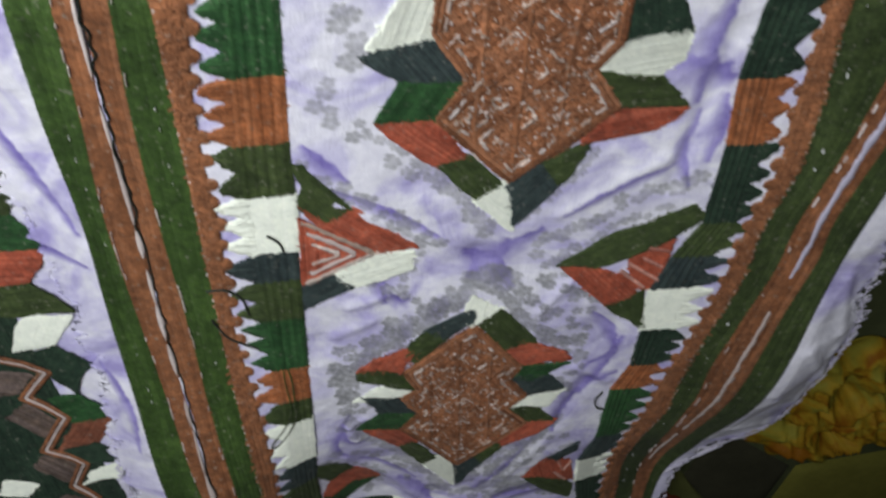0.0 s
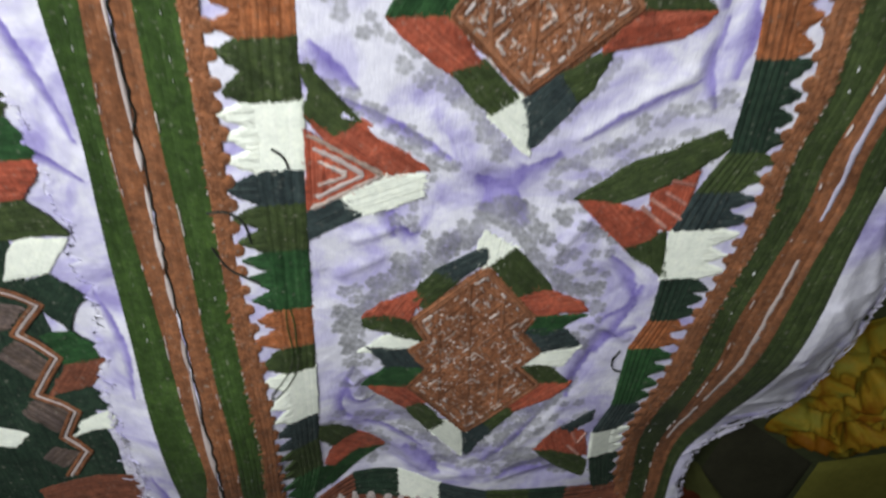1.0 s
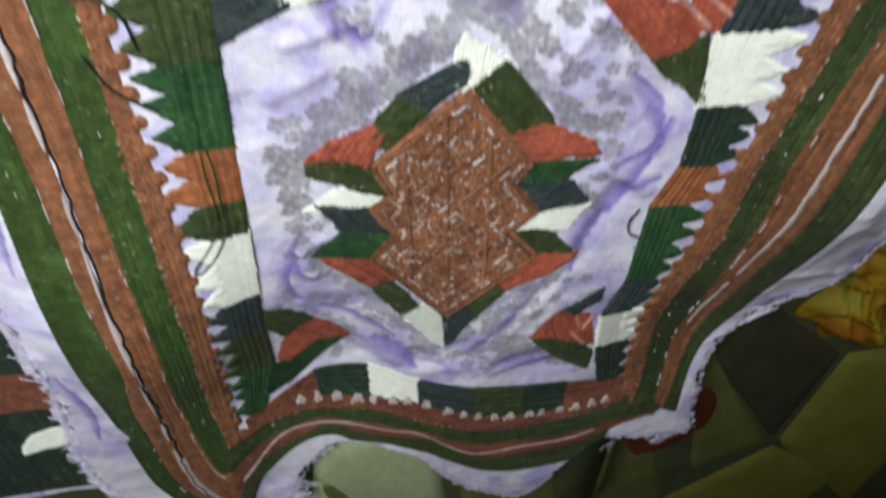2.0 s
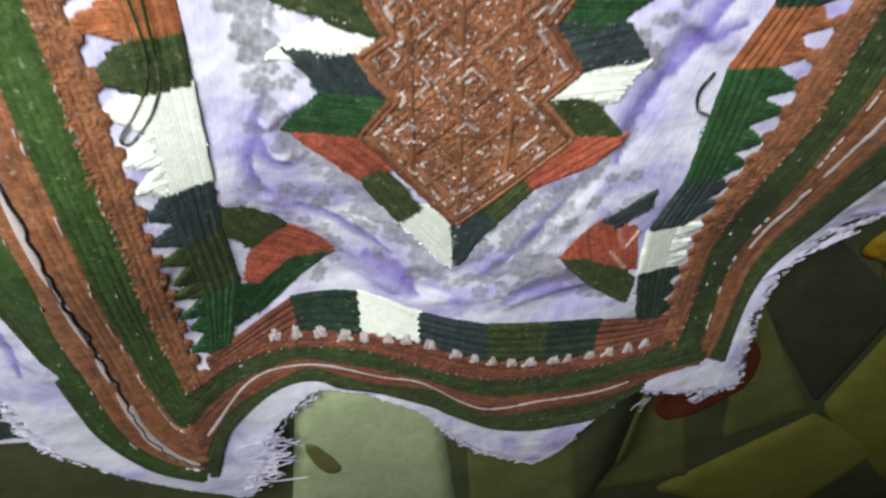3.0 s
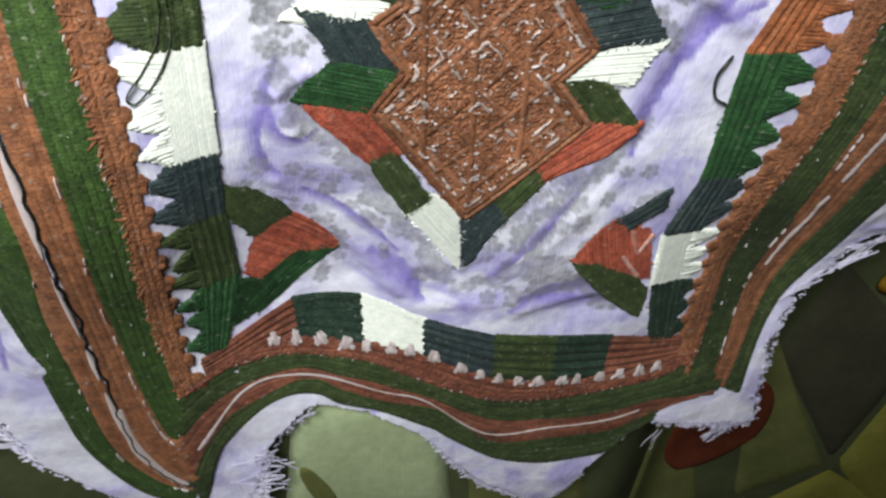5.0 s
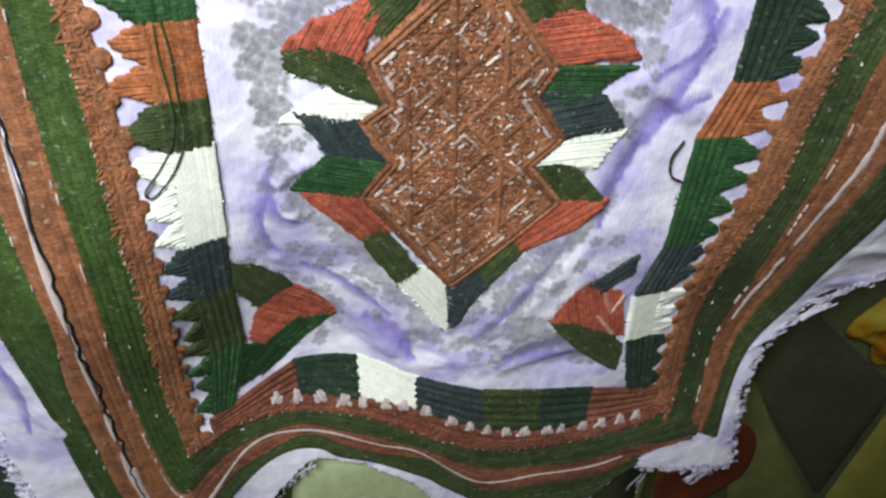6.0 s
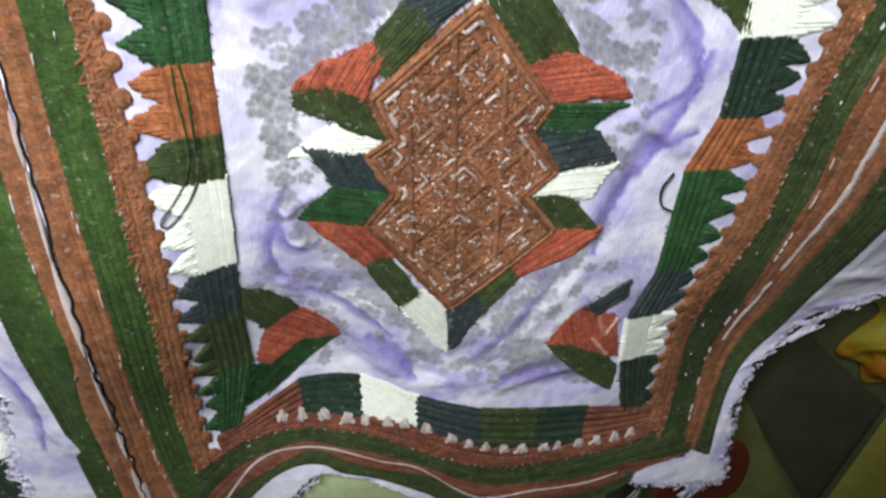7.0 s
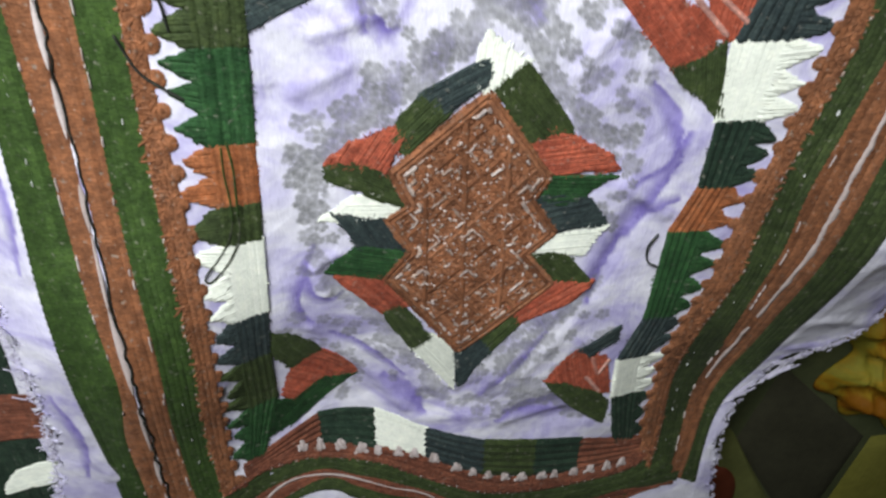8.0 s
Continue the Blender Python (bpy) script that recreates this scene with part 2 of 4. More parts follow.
def thing(name, label, category, kind=""):
    ob = new(name)
    ob.empty_display_size = 0.02
    return tagged(ob, label, category, "", kind)


SECTION = [(-0.5, 0.0), (-0.36, 0.84), (0.0, 1.0), (0.36, 0.84), (0.5, 0.0)]


def strand(heap, path, width, height, lift=0.1, pitch=0.0, taper=True, surface=drape, link=False):
    """A raised line of floss along path (n x 2, mm); pitch: the length of one chain stitch."""
    path = np.asarray(path, float)
    if len(path) < 2:
        return
    d = np.gradient(path, axis=0)
    d /= np.maximum(np.linalg.norm(d, axis=1, keepdims=True), 1e-9)
    side = np.stack([-d[:, 1], d[:, 0]], -1)
    s = np.concatenate([[0], np.cumsum(np.linalg.norm(np.diff(path, axis=0), axis=1))])
    k = np.ones(len(s))
    width = width * np.ones(len(s))
    if pitch:
        k = 0.62 + 0.38 * np.abs(np.sin(np.pi * (s / pitch + RNG.random())))
    e = np.ones(len(s))
    if taper:
        e[0] = e[-1] = 0.25
    base = surface(path[:, 0], path[:, 1]) + lift
    rows = []
    for u, h in SECTION:
        w = u * width * (0.55 + 0.45 * k) * (0.5 + 0.5 * e)
        rows.append(np.stack([path[:, 0] + side[:, 0] * w, path[:, 1] + side[:, 1] * w, base + h * height * k * e - (0.3 if h == 0 else 0)], -1))
    heap.grid(np.stack(rows, 1), link, s + RNG.random())


def line(a, b, step):
    a, b = np.asarray(a, float), np.asarray(b, float)
    n = max(2, int(np.linalg.norm(b - a) / step) + 1)
    return a + (b - a) * np.linspace(0, 1, n)[:, None]


def long_axis(poly):
    p = np.asarray(poly, float)
    e = np.roll(p, -1, 0) - p
    i = np.argmax(np.linalg.norm(e, axis=1))
    return math.degrees(math.atan2(e[i, 1], e[i, 0]))


def satin_into(heap, poly, angle=None, width=0.9, height=0.11, lift=0.15, ragged=0.45, step=1.6, pitch=0.0):
    """Fills a polygon (mm) with strands laid side by side at an angle."""
    p = np.asarray(poly, float)
    a = math.radians(long_axis(p) if angle is None else angle)
    fine = []
    for s, t in zip(p, np.roll(p, -1, 0)):
        bow = RNG.normal(0, 0.035) * np.array([t[1] - s[1], s[0] - t[0]])
        for f in (0, 0.25, 0.5, 0.75):
            fine.append(s + (t - s) * f + bow * math.sin(math.pi * f) + (RNG.normal(0, 0.22, 2) if f else 0))
    p = np.array(fine)
    along, across = np.array([math.cos(a), math.sin(a)]), np.array([-math.sin(a), math.cos(a)])
    u, v = p @ along, p @ across
    gap = width * 0.8
    rows = [(q, False) for q in np.arange(v.min() + gap * 0.9, v.max() - gap * 0.4, gap)] + [(q, True) for q in np.arange(v.min() + gap * 0.4, v.max(), gap)]
    for q, upper in rows:
        hits = []
        for i in range(len(p)):
            j = (i + 1) % len(p)
            if (v[i] <= q) != (v[j] <= q):
                hits.append(u[i] + (q - v[i]) / (v[j] - v[i]) * (u[j] - u[i]))
        hits.sort()
        for s, t in zip(hits[::2], hits[1::2]):
            s, t = s - RNG.random() ** 2 * ragged * 1.8, t + RNG.random() ** 2 * ragged * 1.8
            if t - s < 0.7:
                continue
            bend = RNG.normal(0, 0.12)
            n = max(3, int((t - s) / step) + 2)
            w = np.linspace(s, t, n)
            y = q + bend * np.sin(np.linspace(0, np.pi, n)) + RNG.normal(0, 0.05)
            if not upper:
                # padding stitches that fill the grooves
                strand(heap, w[:, None] * along + y[:, None] * across, width * 1.3, height * 0.72, lift, link=True)
                continue
            strand(heap, w[:, None] * along + y[:, None] * across, width * RNG.uniform(1.25, 1.5), height * RNG.uniform(0.85, 1.15), lift, pitch, link=True)


def fuzz(heap, ring, per_mm=0.5):
    """Stray fibres along an outline."""
    ring = np.asarray(ring, float)
    mid = ring.mean(0)
    for s, t in zip(ring, np.roll(ring, -1, 0)):
        for f in RNG.random(max(1, int(np.linalg.norm(t - s) * per_mm))):
            q = s + (t - s) * f
            out = (q - mid) / max(np.linalg.norm(q - mid), 1e-6)
            tip = q + out * RNG.uniform(0.1, 0.8) + RNG.normal(0, 0.35, 2)
            strand(heap, line(q - out * 0.5, tip, 0.5), 0.15, 0.12, 0.2, link=True)


def satin(name, poly, material, parent, label="", **kw):
    h = Heap()
    p = np.asarray(poly, float)
    out = p - p.mean(0)
    p = p + out / np.maximum(np.linalg.norm(out, axis=1, keepdims=True), 1e-6) * 0.9
    satin_into(h, p, **kw)
    fuzz(h, p, 0.9)
    return part(name, h, material, parent, label)


def smooth_path(pts, step=1.0):
    """A smooth curve through the points (Catmull-Rom), at even steps."""
    p = np.asarray(pts, float)
    p = np.concatenate([[2 * p[0] - p[1]], p, [2 * p[-1] - p[-2]]])
    out = []
    for i in range(1, len(p) - 2):
        t = np.linspace(0, 1, 24, endpoint=False)[:, None]
        a, b, c, d = p[i - 1], p[i], p[i + 1], p[i + 2]
        out.append(0.5 * (2 * b + (c - a) * t + (2 * a - 5 * b + 4 * c - d) * t ** 2 + (3 * b - a - 3 * c + d) * t ** 3))
    out.append(p[-2][None])
    q = np.concatenate(out)
    s = np.concatenate([[0], np.cumsum(np.linalg.norm(np.diff(q, axis=0), axis=1))])
    n = max(3, int(s[-1] / step) + 1)
    e = np.linspace(0, s[-1], n)
    return np.stack([np.interp(e, s, q[:, 0]), np.interp(e, s, q[:, 1])], -1)


def resample(path, n):
    s = np.concatenate([[0], np.cumsum(np.linalg.norm(np.diff(path, axis=0), axis=1))])
    e = np.linspace(0, s[-1], n)
    return np.stack([np.interp(e, s, path[:, 0]), np.interp(e, s, path[:, 1])], -1)


def ribbon(name, edge_a, edge_b, count, material, parent, label="", pitch=2.0, height=0.13, step=0.6):
    """Lines of chain stitch that fill the band between two edges, each a line of floss from end to end."""
    a, b = smooth_path(edge_a), smooth_path(edge_b)
    n = int(max(len(a), len(b)) / step)
    a, b = resample(a, n), resample(b, n)
    way = np.gradient((a + b) / 2, axis=0)
    way /= np.linalg.norm(way, axis=1, keepdims=True)
    wide = np.maximum(np.abs((b - a)[:, 0] * way[:, 1] - (b - a)[:, 1] * way[:, 0]) / count, 0.5)
    h = Heap()
    for i in range(count):
        f = (i + 0.5) / count
        wob = np.cumsum(RNG.normal(0, 0.02, n))
        wob -= np.linspace(wob[0], wob[-1], n)
        path = a * (1 - f) + b * f
        path = path + np.stack([wob, wob * 0.3], -1) * 0.6
        # a line is worked in lengths, each of its own tone
        cuts = np.sort(RNG.integers(8, n - 8, max(1, n // 110)))
        for c0, c1 in zip([0, *cuts], [*cuts, n]):
            if c1 - c0 > 4:
                strand(h, path[c0:min(c1 + 1, n)], wide[c0:min(c1 + 1, n)] * 2.1, height * RNG.uniform(0.85, 1.15), 0.1, pitch, False, link=True)
    return part(name, h, material, parent, label)


def block(name, quad, material, parent, label="", count=7):
    """A block of a band: ridges that run from the first side of the quad to the opposite side."""
    a, b, c, d = [np.asarray(q, float) for q in quad]      # a-b one end, d-c the other
    h = Heap()
    deep = 0.06 if material is WHITE else 0.62
    wide = np.linalg.norm(b - a + c - d) / 2 / count
    for i in range(count):
        f = (i + 0.5) / count
        s, t = a + (b - a) * f, d + (c - d) * f
        way = (t - s) / np.linalg.norm(t - s)
        # a padded cord, covered by three close lines of floss
        for k, high in ((-0.3, 0.12), (0.3, 0.12), (0.0, 0.34)):
            s0, t0 = s - way * RNG.random() * 0.7, t + way * RNG.random() * 0.7
            q = line(s0, t0, 0.45) + np.array([-way[1], way[0]]) * wide * k
            q = q + np.stack([np.convolve(RNG.normal(0, 0.22, len(q)), np.ones(9) / 9, "same")] * 2, -1)
            strand(h, q, wide * RNG.uniform(0.75, 0.9) * (1.5 if material is WHITE else 1.0), 0.32 * deep * RNG.uniform(0.85, 1.15), 0.15 + high * deep, 1.7, link=True)
    fuzz(h, [a, b, c, d], 0.9)
    return part(name, h, material, parent, label)


def at_y(edge, y):
    """The point of an edge, given as points down the cloth, at a height y."""
    e = smooth_path(edge)
    o = np.argsort(e[:, 1])
    return np.array([np.interp(y, e[o, 1], e[o, 0]), y])


# ---- structure: a plain room round the bed ----
def box(name, lo, hi, material, kind="structure", label="", category=""):
    me = bpy.data.meshes.new(name)
    bm = bmesh.new()
    bmesh.ops.create_cube(bm, size=1)
    for v in bm.verts:
        v.co = Vector([lo[i] + (v.co[i] + 0.5) * (hi[i] - lo[i]) for i in range(3)])
    bmesh.ops.bevel(bm, geom=bm.edges[:], offset=0.004, segments=2, affect="EDGES")
    bm.to_mesh(me)
    bm.free()
    me.materials.append(material)
    return tagged(new(name, me), label, category, "", kind)


box("floor", (-2.2, -2.2, -0.62), (2.2, 2.2, -0.56), TIMBER, label="plain timber floor under the bed", category="floor")
box("ceiling", (-2.2, -2.2, 2.0), (2.2, 2.2, 2.06), PLASTER, label="plain plaster ceiling over the bed", category="ceiling")
box("wall_north", (-2.2, 2.1, -0.56), (2.2, 2.2, 2.0), PLASTER, label="plain plaster wall beyond the bed", category="wall")
box("wall_south", (-2.2, -2.2, -0.56), (2.2, -2.1, 2.0), PLASTER, label="plain plaster wall beyond the bed", category="wall")
box("wall_east", (2.1, -2.1, -0.56), (2.2, 2.1, 2.0), PLASTER, label="plain plaster wall beyond the bed", category="wall")
box("wall_west", (-2.2, -2.1, -0.56), (-2.1, 2.1, 2.0), PLASTER, label="plain plaster wall beyond the bed", category="wall")
box("mattress", (-0.9, -1.0, -0.56), (0.9, 1.0, -0.047), PLASTER, "", "plain pale mattress under the patchwork quilt", "mattress")

# ---- patchwork quilt on the bed ----
quilt = thing("patchwork_quilt", "dark patchwork quilt with olive and pale green patches", "quilt")


def quilt_sheet():
    h = Heap()
    xs = np.concatenate([np.linspace(-900, -300, 13)[:-1], np.linspace(-300, 300, 121), np.linspace(300, 900, 13)[1:]])
    ys = np.concatenate([np.linspace(-1000, -360, 13)[:-1], np.linspace(-360, 300, 133), np.linspace(300, 1000, 13)[1:]])
    gx, gy = np.meshgrid(xs, ys)
    for off in (0.0, -6.0):
        h.grid(np.stack([gx, gy, bed_height(gx, gy) + off], -1)[:, ::-1 if off else 1])
    part("quilt_sheet", h, BED_DARK, quilt)


def in_poly(x, y, p):
    inside = np.zeros(np.shape(x), bool)
    for i in range(len(p)):
        (x0, y0), (x1, y1) = p[i], p[(i + 1) % len(p)]
        inside ^= ((y0 > y) != (y1 > y)) & (x < (x1 - x0) * (y - y0) / (y1 - y0 + 1e-12) + x0)
    return inside


def patch(name, corners, material, label="", puff=1.6, lift=0.7, surface=bed_height, parent=None, cells=18, rounded=False):
    """A sewn patch: four corners, puffed up between its seams."""
    a, b, c, d = [np.asarray(q, float) for q in corners]
    u, v = np.meshgrid(np.linspace(0, 1, cells), np.linspace(0, 1, cells))
    edge = np.minimum(np.minimum(u, 1 - u), np.minimum(v, 1 - v))
    u, v = u[..., None], v[..., None]
    if rounded:
        s, t = 2 * u - 1, 2 * v - 1
        u, v = 0.5 + 0.5 * s * np.sqrt(1 - t * t / 2), 0.5 + 0.5 * t * np.sqrt(1 - s * s / 2)
    p = (a * (1 - u) + b * u) * (1 - v) + (d * (1 - u) + c * u) * v
    z = surface(p[..., 0], p[..., 1]) + lift + puff * np.clip(edge * 7, 0, 1) ** 0.5 - np.where(edge < 1e-6, 0.5 + lift, 0)
    h = Heap()
    h.grid(np.concatenate([p, z[..., None]], -1))
    return part(name, h, material, parent or quilt, label)


quilt_sheet()
patch("quilt_patch", [(-56, -96), (-12, -98), (-2, -248), (-80, -248)], BED_PALE, "pale green patch", lift=3.6)
patch("quilt_patch", [(-4, -112), (38, -128), (55, -248), (3, -248)], BED_MOSS, "moss green patch")
patch("quilt_patch", [(126, -146), (134, -95), (196, -158), (190, -250)], BED_BLACK, "black diamond patch")
patch("quilt_patch", [(112, -120), (125, -140), (189, -254), (146, -276)], BED_MOSS, "moss green patch")
patch("quilt_patch", [(198, -158), (300, -160), (300, -400), (193, -252)], BED_OLIVE, "olive patch")
patch("quilt_patch", [(193, -257), (270, -330), (240, -440), (116, -330)], BED_OLIVE, "olive patch")
patch("quilt_patch", [(78, -160), (96, -160), (140, -320), (80, -320)], BED_MOSS, "moss green patch")
patch("quilt_patch", [(84, -178), (130, -150), (146, -210), (98, -244)], BED_RED, "dull red patch", puff=4.0, rounded=True)
patch("leaf_print", [(-60, -130), (-55, -128), (-45, -155), (-54, -158)], BED_MOSS, "dark leaf", puff=0.3, lift=5.4, rounded=True)


def crumpled_scarf():
    """A thin scarf in loose crumpled folds, with a wavy outline."""
    root = thing("scarf", "crumpled mustard yellow cotton scarf lying on the quilt", "scarf")
    h = Heap()
    u, v = np.meshgrid(np.linspace(0, 1, 90), np.linspace(0, 2 * math.pi, 150))
    rim = 62 + 9 * np.sin(3 * v + 0.6) + 7 * np.sin(5 * v + 2.1) + 4 * np.sin(11 * v)
    x = 209 + u * rim * np.cos(v) * 1.0
    y = -84 + u * rim * np.sin(v) * 0.92
    fold = np.array([[noise.noise(Vector((px * 0.035, py * 0.05, 1.0))) for px, py in zip(a, b)] for a, b in zip(x, y)])
    fine = np.array([[noise.noise(Vector((px * 0.11, py * 0.09, 5.0))) for px, py in zip(a, b)] for a, b in zip(x, y)])
    z = bed_height(x, y) + 2 + (13 * (1 - np.abs(fold) * 2.2) + 6 * (1 - np.abs(fine) * 2)) * (1 - u ** 6) * 0.9
    h.grid(np.stack([x, y, np.maximum(z, bed_height(x, y) + 1.0)], -1))
    ob = part("scarf_cloth", h, YELLOW, root)
    solid = ob.modifiers.new("thickness", "SOLIDIFY")
    solid.thickness, solid.offset = 0.0006, 0


crumpled_scarf()

# ---- the embroidered panel ----
panel = thing("embroidered_panel", "lilac satin panel with green and rust embroidery and frayed hem", "embroidery")

L4 = [(-92, 190), (-99, 153), (-103, 116), (-108, 70), (-110, 25), (-110, -10), (-112, -45), (-113, -75), (-112, -98), (-104, -122), (-92, -136)]
L3 = [(-84, 190), (-91, 153), (-97, 115), (-100, 69), (-100, 22), (-99, -12), (-104, -40), (-106, -67), (-106, -96), (-99, -117), (-90, -127)]
SLIT = [(-80, 190), (-86, 152), (-90, 115), (-94, 69), (-95, 20), (-95, -8), (-98, -41), (-100, -69), (-100, -99), (-94, -119), (-89, -124)]
L1 = [(-74, 190), (-80.5, 152), (-84.5, 114), (-87, 68), (-88.8, 30), (-88.5, -5), (-91.5, -38), (-93, -70), (-92, -92), (-89.5, -100)]
L0 = [(-67, 190), (-71.5, 151), (-75, 113), (-78.5, 67), (-79.8, 28), (-80, -8), (-82, -28), (-84, -52), (-84, -80)]
BASE_L = [(-61, 190), (-68, 151), (-71, 113), (-75, 67), (-75, 15), (-76, -8), (-78, -33), (-80, -59), (-80, -75)]
BAND_L = [(-57, 190), (-61, 162), (-64, 140), (-66, 122), (-67, 100), (-69, 50), (-69, 33), (-70, 22), (-71, 0), (-72, -18), (-73, -42), (-75, -58), (-76, -68)]
IN_L = [(-45, 190), (-47, 161), (-49, 140), (-50, 122), (-52, 100), (-56, 48), (-57, 33), (-58, 22), (-60, -3), (-61.5, -20), (-62.5, -46), (-65, -56), (-70.5, -69)]

IN_R = [(57, 190), (58, 167), (58, 147), (61, 126), (62, 97), (56, 83), (52, 69), (53, 49), (53, 29), (48, 14), (48, -19), (43, -37), (44, -57), (49, -84)]
BAND_R = [(70, 190), (70, 167), (70, 147), (72, 126), (73, 98), (69, 82), (68, 67), (66, 48), (63, 28), (60, 14), (58, -21), (55, -42), (57, -64), (58, -88)]
BASE_R = [(72, 190), (73, 166), (76, 135), (78, 116), (76, 95), (75, 70), (71, 44), (68, 29), (66, 12), (65, -5), (61, -27), (60, -55), (60, -82), (62, -94)]
R0 = [(76, 190), (77, 166), (82, 135), (83, 116), (80, 95), (80, 70), (75, 43), (73, 28), (72, 11), (72, -5), (68, -28), (66, -55), (67, -82), (66, -104)]
R1 = [(95, 190), (96, 160), (95, 134), (93.5, 116), (90.5, 94), (90, 75), (85.5, 50), (81.5, 28), (81, 8), (80, -12), (80, -40), (77, -66), (76, -90), (74, -112)]
R3 = [(106, 190), (107, 160), (105.5, 134), (103, 115), (101, 94), (101.5, 78), (98, 54), (94.6, 30), (92.3, 4), (91, -20), (90.5, -46), (85, -74), (82, -98), (80, -113)]
R4 = [(116, 190), (115, 160), (112, 130), (110, 98), (108.5, 78), (106.8, 54), (104.5, 30), (101.3, -6), (100, -30), (97.5, -56), (90, -78), (87, -98), (86.5, -117)]

H0 = [(-84, -80), (-73, -74), (-59, -74), (-44, -78), (-29, -83), (-13, -92), (3, -101), (21, -104), (39, -103), (57, -101), (67, -94)]
H1 = [(-88, -98), (-79, -87.5), (-70, -82.5), (-60, -81), (-50, -81.5), (-41, -86), (-30, -91), (-15, -98.5), (4, -113), (22, -116.5), (41, -117), (58, -114), (80, -115)]
H3 = [(-90, -121), (-83, -105), (-75, -94), (-65, -88.8), (-55, -85.3), (-48, -86.2), (-42, -91), (-30, -97.5), (-15, -103), (-8, -111), (5, -125), (23, -127), (42, -127), (52, -121.5), (59, -116)]
H4 = [(-88, -135), (-79, -108), (-67, -94.5), (-57, -90), (-48, -91.5), (-42, -96.5), (-30, -102), (-16, -112), (-9, -120), (5, -133.5), (20, -139.5), (35, -139.5), (44, -138), (49, -131), (58, -124)]
HB = [(-78, -77), (-66, -70), (-52, -71), (-36, -75), (-18, -80), (-2, -90), (14, -96), (37, -97), (52, -96), (63, -92)]
WLINE = [(-84, -105), (-68, -84), (-52, -83), (-30, -93), (-17, -99), (2, -119), (23, -120), (41, -120), (52, -117)]

# outer edges of the cloth
EDGE_W = [(-116, 190), (-118, 60), (-122, 30), (-124, 5), (-123, -20), (-126, -45), (-130, -70), (-127, -100), (-112, -124), (-94, -142)]
EDGE_S = [(-94, -144), (-80, -154), (-71, -130), (-64, -112), (-57, -103), (-51, -97.5), (-46, -96), (-38, -101), (-29, -105), (-16, -118), (-3, -142), (10, -156), (22, -165), (30, -162), (37, -149), (44, -140), (50, -132.5), (55, -126), (60, -126), (68, -128.5), (84, -133), (98, -136.5)]
EDGE_E = [(124, 190), (123, 140), (119, 95), (124, 78), (125, 56), (131, 36), (132, 4), (132, -20), (132, -34), (126, -42), (114, -48), (103.5, -55), (98.5, -71), (94, -88), (94, -104), (96, -122), (99, -136.5)]


